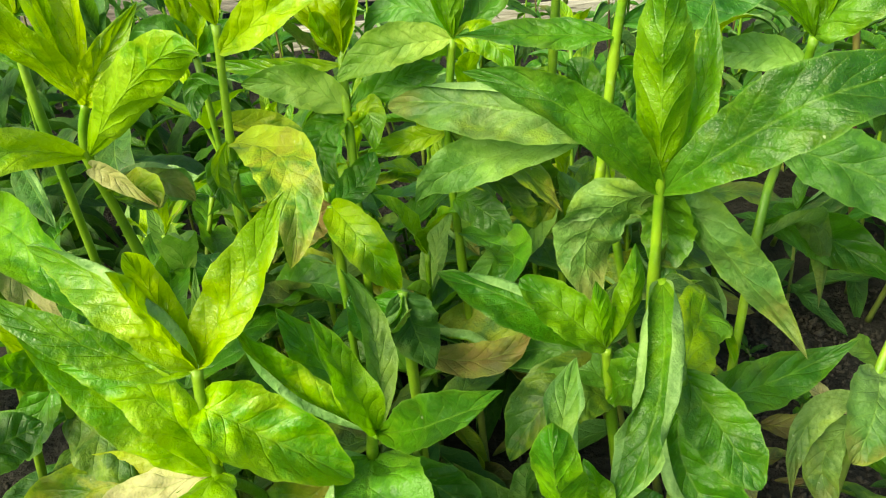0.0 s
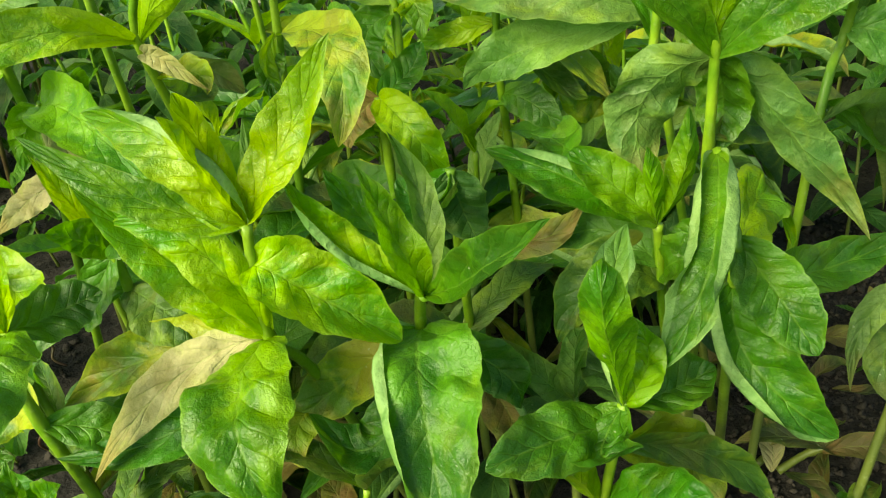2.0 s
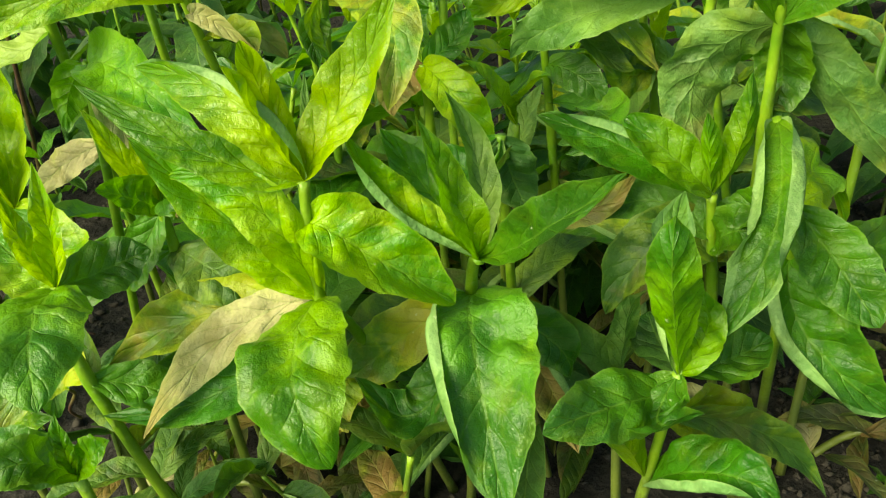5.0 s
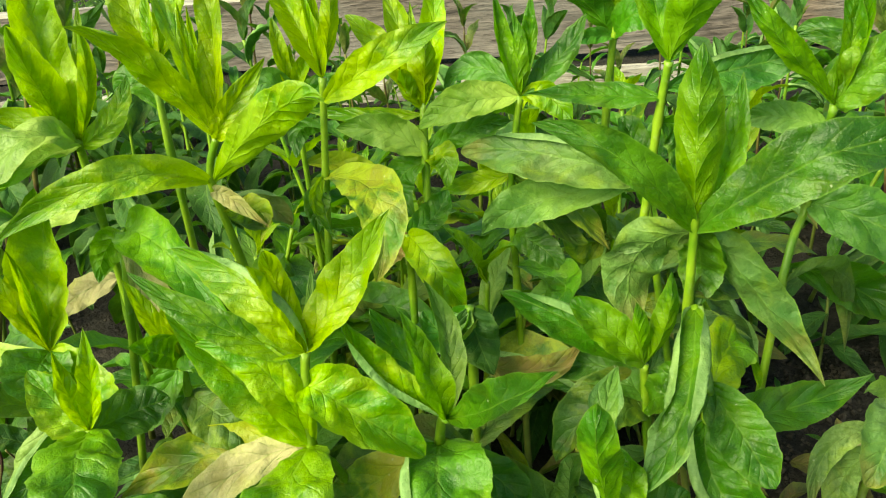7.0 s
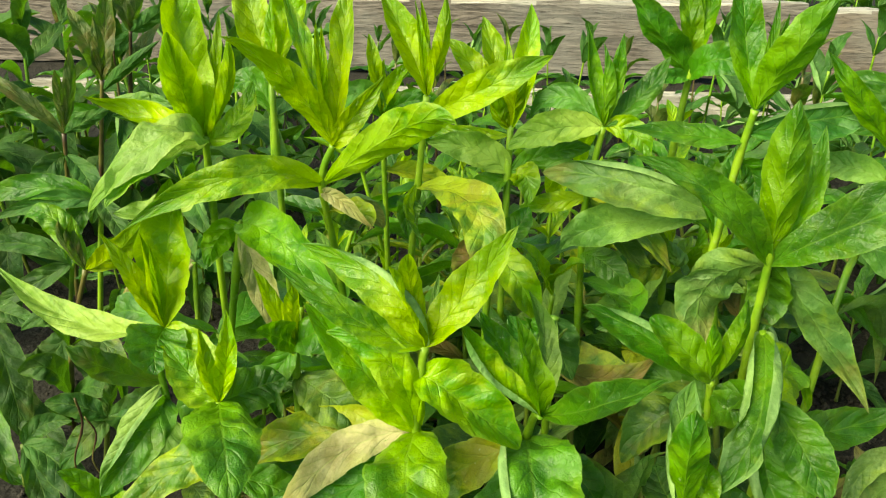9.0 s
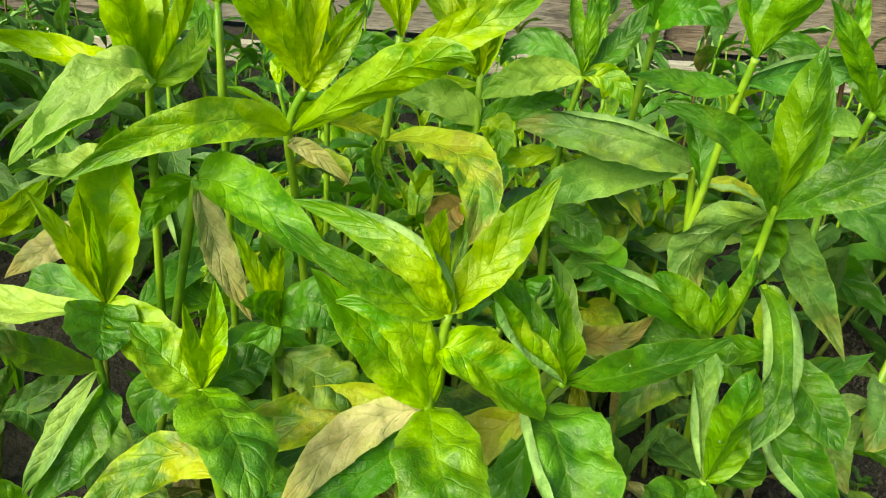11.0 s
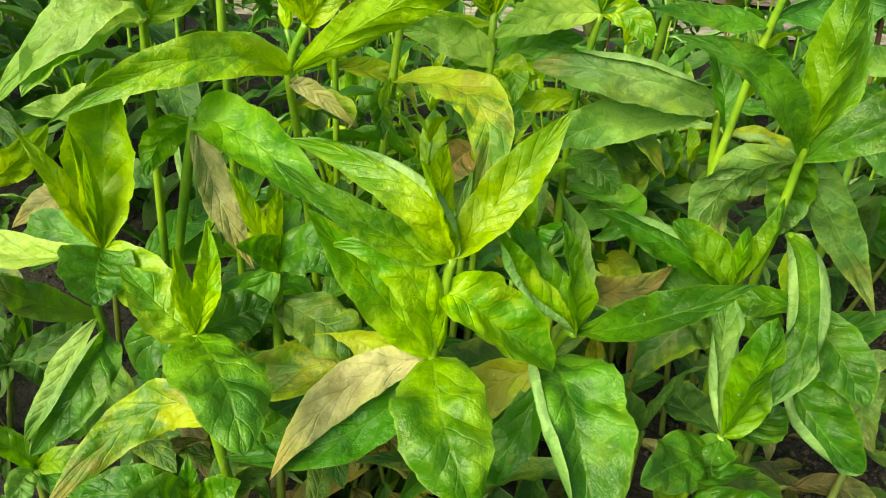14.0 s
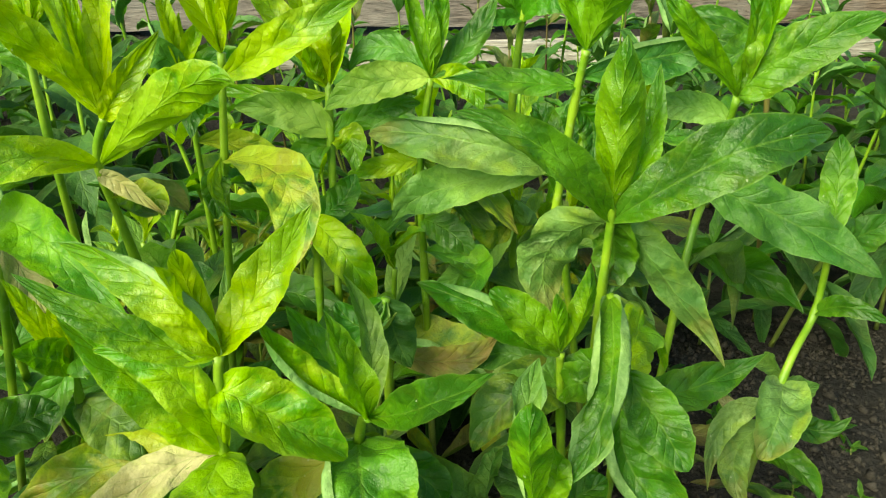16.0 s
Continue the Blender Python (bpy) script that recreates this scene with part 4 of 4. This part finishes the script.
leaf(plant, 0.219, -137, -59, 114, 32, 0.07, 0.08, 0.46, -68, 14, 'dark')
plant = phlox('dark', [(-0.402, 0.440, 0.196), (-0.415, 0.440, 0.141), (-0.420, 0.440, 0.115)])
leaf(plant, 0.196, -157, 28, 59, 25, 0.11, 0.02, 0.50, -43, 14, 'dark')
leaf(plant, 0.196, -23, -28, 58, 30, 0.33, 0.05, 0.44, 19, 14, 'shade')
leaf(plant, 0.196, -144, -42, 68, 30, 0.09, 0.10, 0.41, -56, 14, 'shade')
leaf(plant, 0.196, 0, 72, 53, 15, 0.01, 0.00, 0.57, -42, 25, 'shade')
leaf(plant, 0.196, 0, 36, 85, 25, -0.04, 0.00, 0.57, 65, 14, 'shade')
plant = phlox('purple', [(0.391, 0.750, 0.468), (0.401, 0.750, 0.401), (0.444, 0.750, 0.115)])
leaf(plant, 0.468, 154, 72, 73, 25, -0.04, 0.10, 0.52, -59, 17, 'purple')
leaf(plant, 0.468, 116, 82, 75, 25, 0.08, -0.02, 0.46, -34, 17, 'spring')
leaf(plant, 0.468, -164, -28, 85, 32, -0.08, 0.01, 0.50, -48, 14, 'green')
leaf(plant, 0.468, -27, -51, 70, 32, 0.02, 0.02, 0.52, 68, 14, 'green')
leaf(plant, 0.433, 167, 20, 98, 25, 0.11, 0.00, 0.55, -69, 17, 'green')
leaf(plant, 0.433, 147, 19, 97, 25, 0.13, 0.00, 0.65, -64, 17, 'blue')
plant = phlox('dark', [(-0.345, 0.550, 0.316), (-0.349, 0.550, 0.277), (-0.364, 0.550, 0.115)])
leaf(plant, 0.316, -166, -28, 95, 31, 0.07, -0.00, 0.48, -64, 12, 'tan')
leaf(plant, 0.316, 163, -18, 71, 25, 0.05, -0.03, 0.37, -61, 14, 'dark')
leaf(plant, 0.316, 12, -11, 50, 28, 0.07, 0.12, 0.38, 52, 14, 'dark')
leaf(plant, 0.316, 146, 15, 56, 23, 0.12, -0.09, 0.56, -26, 14, 'dark')
FALLEN = [(-0.111, 0.350, 60, 52, 'tan'), (-0.124, 0.334, 150, 55, 'brown'), (-0.198, 0.334, 100, 60, 'brown'), (-0.243, 0.338, 10, 70, 'brown'), (-0.089, 0.363, 80, 42, 'gold'), (-0.066, 0.354, 30, 40, 'gold'), (0.250, 0.392, -20, 75, 'brown'), (0.220, 0.374, -60, 70, 'brown'), (0.272, 0.420, 200, 60, 'brown'), (0.257, 0.459, 30, 45, 'brown'), (-0.073, 0.341, 190, 45, 'brown'), (0.039, 0.367, 90, 50, 'brown'), (-0.229, 0.381, 40, 55, 'tan')]
STALKS = [((0.208, 0.399, 0.118), (0.261, 0.433, 0.132), 0.0028, False), ((0.223, 0.395, 0.117), (0.276, 0.406, 0.141), 0.003, False), ((-0.225, 0.326, 0.146), (-0.100, 0.329, 0.142), 0.003, False), ((-0.383, 0.380, 0.267), (-0.413, 0.397, 0.149), 0.0011, True), ((-0.404, 0.488, 0.179), (-0.386, 0.487, 0.152), 0.0014, True), ((-0.334, 0.375, 0.194), (-0.345, 0.387, 0.149), 0.0015, True), ((-0.396, 0.402, 0.228), (-0.399, 0.410, 0.148), 0.0009, True)]


# ---- the rest of the bed ----
def grown(kind, height, whorls, tones, size, seed, thick=0.0028, top=True):
    """A phlox of that height with pairs of leaves, each pair turned against the one below."""
    r = random.Random(seed)
    dx, dy = r.uniform(-0.03, 0.03), r.uniform(-0.03, 0.03)
    root = phlox(kind, [(dx, dy, height), (dx * 0.45, dy * 0.6, height * 0.55), (0, 0, 0)], thick)
    turn = r.uniform(0, 360)
    for k in range(whorls):
        u = 1 - k / whorls * 0.86
        turn += 90 + r.uniform(-20, 20)
        for half in (0, 180):
            if k > 1 and r.random() < 0.12:
                continue
            el = (62 if k == 0 and top else 38 if k == 1 and top else 16 - 17 * k) + r.uniform(-14, 14)
            ln = size * (0.62 if k == 0 and top else 0.9 if k == 1 else 1.05) * r.uniform(0.82, 1.15)
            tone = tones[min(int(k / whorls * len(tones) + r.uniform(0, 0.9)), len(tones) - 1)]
            leaf(root, height * u, turn + half + r.uniform(-18, 18), max(el, -62), ln, ln * r.uniform(0.26, 0.36), r.uniform(0.02, 0.2), r.uniform(-0.06, 0.06), 0.5,
                 r.uniform(-22, 22), r.uniform(8, 26), tone, r.choice(("", "", "", "", "", "L", "R")) if k > 0 else "", 12, 3)
    return root


FRESH = [grown("tall", 0.34, 6, ("fresh", "lime", "yellow", "olive", "mildew"), 92, s) for s in (1, 2)]
PATCHY = [grown("under", 0.24, 5, ("lime", "bloom", "yellow", "mildew", "gold"), 86, s) for s in (51, 52, 53)]
# inner, low and rear plants: dark tones carry the canopy's shade as leaf colour
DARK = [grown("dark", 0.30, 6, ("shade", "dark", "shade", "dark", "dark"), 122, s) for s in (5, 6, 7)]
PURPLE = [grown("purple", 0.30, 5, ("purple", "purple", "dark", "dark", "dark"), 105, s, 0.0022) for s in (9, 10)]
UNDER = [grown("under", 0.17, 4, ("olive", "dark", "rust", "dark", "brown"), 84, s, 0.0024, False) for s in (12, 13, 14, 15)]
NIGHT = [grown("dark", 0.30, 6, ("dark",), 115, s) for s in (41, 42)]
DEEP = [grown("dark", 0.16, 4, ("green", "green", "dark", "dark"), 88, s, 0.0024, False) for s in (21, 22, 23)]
used = set()


def plant_out(protos, spots, low=0.85, high=1.15, seed=1):
    r = random.Random(seed)
    for i, (x, y) in enumerate(spots):
        ob = protos[i % len(protos)]
        s = r.uniform(low, high)
        m = pose(x, y, GROUND - 0.006, r.uniform(-5, 5), r.uniform(-5, 5), r.uniform(0, 360))
        if ob.name not in used:
            used.add(ob.name)
            ob.matrix_basis = m
        else:
            ob = copy_thing(ob, m)
        ob.scale = (s, s, s)


def scatter(x0, x1, y0, y1, gap, seed, keep=lambda x, y: True):
    """Uneven rows of spots over a stretch of the bed."""
    r = random.Random(seed)
    out = []
    ny, nx = max(1, round((y1 - y0) / gap)), max(1, round((x1 - x0) / gap))
    for j in range(ny):
        for i in range(nx):
            x = x0 + (i + 0.5 + (0.5 if j % 2 else 0) + r.uniform(-0.35, 0.35)) * (x1 - x0) / nx
            y = y0 + (j + 0.5 + r.uniform(-0.35, 0.35)) * (y1 - y0) / ny
            if keep(x, y):
                out.append((x, y))
    r.shuffle(out)
    return out


plant_out(UNDER, scatter(-0.20, 0.20, 0.22, 0.62, 0.105, 3, lambda x, y: not (x > 0.04 and y < 0.45)), 0.75, 1.2, 2)
plant_out(UNDER, scatter(-0.29, -0.08, 0.25, 0.44, 0.075, 33), 0.55, 0.95, 34)
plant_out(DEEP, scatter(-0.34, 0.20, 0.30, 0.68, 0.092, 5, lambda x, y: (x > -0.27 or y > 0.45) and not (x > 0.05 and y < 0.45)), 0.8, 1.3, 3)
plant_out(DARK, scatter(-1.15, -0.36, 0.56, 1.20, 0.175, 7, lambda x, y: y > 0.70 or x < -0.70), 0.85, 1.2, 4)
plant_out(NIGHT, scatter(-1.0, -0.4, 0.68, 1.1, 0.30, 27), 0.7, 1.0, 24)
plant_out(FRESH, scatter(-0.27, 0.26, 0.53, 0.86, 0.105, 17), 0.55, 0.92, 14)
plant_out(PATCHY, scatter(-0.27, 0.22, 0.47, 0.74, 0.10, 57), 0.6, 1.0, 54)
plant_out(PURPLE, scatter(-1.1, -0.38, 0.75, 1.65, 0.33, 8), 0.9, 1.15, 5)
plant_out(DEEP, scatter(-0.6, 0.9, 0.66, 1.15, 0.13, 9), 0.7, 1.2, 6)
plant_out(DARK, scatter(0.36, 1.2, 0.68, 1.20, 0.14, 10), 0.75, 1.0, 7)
plant_out(PURPLE, scatter(-0.3, 0.5, 0.95, 1.65, 0.27, 11), 0.75, 1.0, 8)


def far_plants(name, protos, spots, low, high, seed, label):
    """Plants too far off to be told apart, joined into one mesh."""
    r = random.Random(seed)
    verts, faces, mats, slots, uvs = [], [], [], [], []
    for i, (x, y) in enumerate(spots):
        s = r.uniform(low, high)
        m = pose(x, y, GROUND - 0.006, r.uniform(-6, 6), r.uniform(-6, 6), r.uniform(0, 360)) @ Matrix.Scale(s, 4)
        for part in protos[i % len(protos)].children:
            me, k = part.data, len(verts)
            w = m @ part.matrix_basis
            verts.extend(w @ v.co for v in me.vertices)
            for mt in me.materials:
                if mt not in mats:
                    mats.append(mt)
            layer = me.uv_layers[0].data if me.uv_layers else None
            for p in me.polygons:
                faces.append([k + v for v in p.vertices])
                slots.append(mats.index(me.materials[p.material_index]))
                uvs.extend((layer[n].uv[0], layer[n].uv[1]) if layer else (0.5, 0.5) for n in p.loop_indices)
    me = bpy.data.meshes.new(name)
    me.from_pydata(verts, [], faces)
    for mt in mats:
        me.materials.append(mt)
    layer = me.uv_layers.new(name="UVMap")
    layer.data.foreach_set("uv", [c for q in uvs for c in q])
    me.polygons.foreach_set("material_index", slots)
    me.polygons.foreach_set("use_smooth", [True] * len(slots))
    return tagged(new(name, me), label, "plants", kind="stuff")


far_plants("phlox_thicket", NIGHT, scatter(-2.2, 2.2, 2.32, 3.7, 0.17, 12), 0.55, 0.95, 9, "dark green leafy plants growing behind the timber board")
far_plants("phlox_undergrowth", DEEP + NIGHT[:1], scatter(-1.2, 1.4, 1.12, 1.72, 0.12, 19), 0.6, 0.95, 16, "low dark green leafy growth in front of the timber")


# ---- crumbs of soil and fallen leaves ----
def clods(count, seed):
    r = random.Random(seed)
    verts, faces = [], []
    for _ in range(count):
        x, y = r.uniform(-0.75, 0.75), r.uniform(0.05, 1.3)
        if r.random() < 0.5:
            x, y = r.uniform(0.18, 0.60), r.uniform(0.25, 0.75)
        s = r.uniform(0.0010, 0.0036) * (1.9 if r.random() < 0.08 else 1.0)
        c = Vector((x, y, GROUND - 0.008 + 0.012 * noise.noise((x * 4, y * 4, 0)) + 0.010 * noise.noise((x * 14, y * 14, 3)) + s * 0.4))
        k = len(verts)
        for d in ((1, 0, 0), (-1, 0, 0), (0, 1, 0), (0, -1, 0), (0, 0, 1), (0, 0, -1)):
            verts.append(c + Vector(d) * s * r.uniform(0.6, 1.3) + Vector((r.uniform(-1, 1), r.uniform(-1, 1), r.uniform(-1, 1))) * s * 0.35)
        for a, e, f in ((0, 2, 4), (2, 1, 4), (1, 3, 4), (3, 0, 4), (2, 0, 5), (1, 2, 5), (3, 1, 5), (0, 3, 5)):
            faces.append((k + a, k + e, k + f))
    me = bpy.data.meshes.new("soil_crumbs")
    me.from_pydata(verts, [], faces)
    me.materials.append(CLOD)
    me.polygons.foreach_set("use_smooth", [True] * len(faces))
    return tagged(new("soil_crumbs", me), "loose dark crumbs and small stones on the soil", "soil", kind="stuff")


clods(11000, 5)


def fallen(x, y, az, length, tone, seed, lift=0.004):
    r = random.Random(seed)
    bm = blade(length / 1000, length * r.uniform(0.26, 0.4) / 1000, r.uniform(0.05, 0.2), r.uniform(-0.15, 0.15), 0.5, r.uniform(-35, 35), r.uniform(15, 45), seed, 14, 3)
    ob = mesh_object("fallen_leaf", bm, LEAF[tone])
    ob.matrix_world = pose(x, y, GROUND + lift, r.uniform(-10, 10), r.uniform(-12, 4), az)
    return tagged(ob, "withered %s phlox leaf lying curled on the soil" % ("tan" if tone == "tan" else "yellow" if tone == "gold" else "brown"), "leaf", "fallen leaves on the soil")


for x, y, az, length, tone in FALLEN:
    fallen(x, y, az, length, tone, int(1000 * x + 77 * y) + 500, 0.02)


def stalk(a, b, thick, material, label):
    """A broken stalk that lies or leans on the soil."""
    a, b = Vector(a), Vector(b)
    bm = bmesh.new()
    line = smooth_line([(0, 0, 0), (b - a) * 0.33 + Vector((0.003, 0.004, 0.002)), (b - a) * 0.7 - Vector((0.004, 0.002, -0.002)), b - a], 4)
    tube(bm, line, [thick * (1.2 if i == 5 else 1.0 - 0.02 * i) for i in range(len(line))])
    ob = mesh_object("fallen_stalk", bm, material)
    ob.location = a
    tagged(ob, label, "stalk", "stalks lying on the soil")


for a, b, thick, dry in STALKS:
    stalk(a, b, thick, STEM_DARK if dry else STEM, "thin dry brown plant stalk on the soil" if dry else "broken green phlox stalk lying on the soil")


def seedling(x, y, size, seed):
    """A weed seedling with a few pairs of small pointed leaves."""
    r = random.Random(seed)
    root = tagged(new("weed_seedling"), "tiny green weed seedling growing from the bare soil", "weed", "weed seedlings on the soil")
    root.empty_display_size = 0.01
    root.location = (x, y, GROUND - 0.008)
    line = smooth_line([(r.uniform(-0.004, 0.004), r.uniform(-0.004, 0.004), size * 0.6), (0, 0, size * 0.3), (0, 0, 0)], 4)
    STEM_LINES[root.name] = line
    bm = bmesh.new()
    tube(bm, line, [0.0008 + 0.0003 * i / len(line) for i in range(len(line))], 6)
    mesh_object("stem", bm, STEM, root)
    turn = r.uniform(0, 360)
    for k in range(3):
        for half in (0, 180):
            leaf(root, GROUND - 0.008 + size * (0.6 - 0.17 * k), turn + half + 90 * k + r.uniform(-20, 20), 35 - 14 * k + r.uniform(-12, 12), 1000 * size * r.uniform(0.6, 0.85), 1000 * size * r.uniform(0.2, 0.3),
                 0.08, 0.0, 0.5, r.uniform(-15, 15), 14, r.choice(("green", "green", "shade")), "", 8, 2)


rs = random.Random(8)
for k in range(16):
    seedling(rs.uniform(0.20, 0.46), rs.uniform(0.36, 0.66), rs.uniform(0.018, 0.034), 900 + k)
for k in range(7):
    seedling(rs.uniform(-0.42, -0.26), rs.uniform(0.28, 0.46), rs.uniform(0.018, 0.032), 950 + k)
rf = random.Random(31)
for k in range(46):
    fallen(rf.uniform(-0.30, 0.36), rf.uniform(0.18, 0.62), rf.uniform(0, 360), rf.uniform(45, 85), rf.choice(("brown", "brown", "brown", "olive", "tan")), 200 + k, rf.uniform(0.0, 0.02))
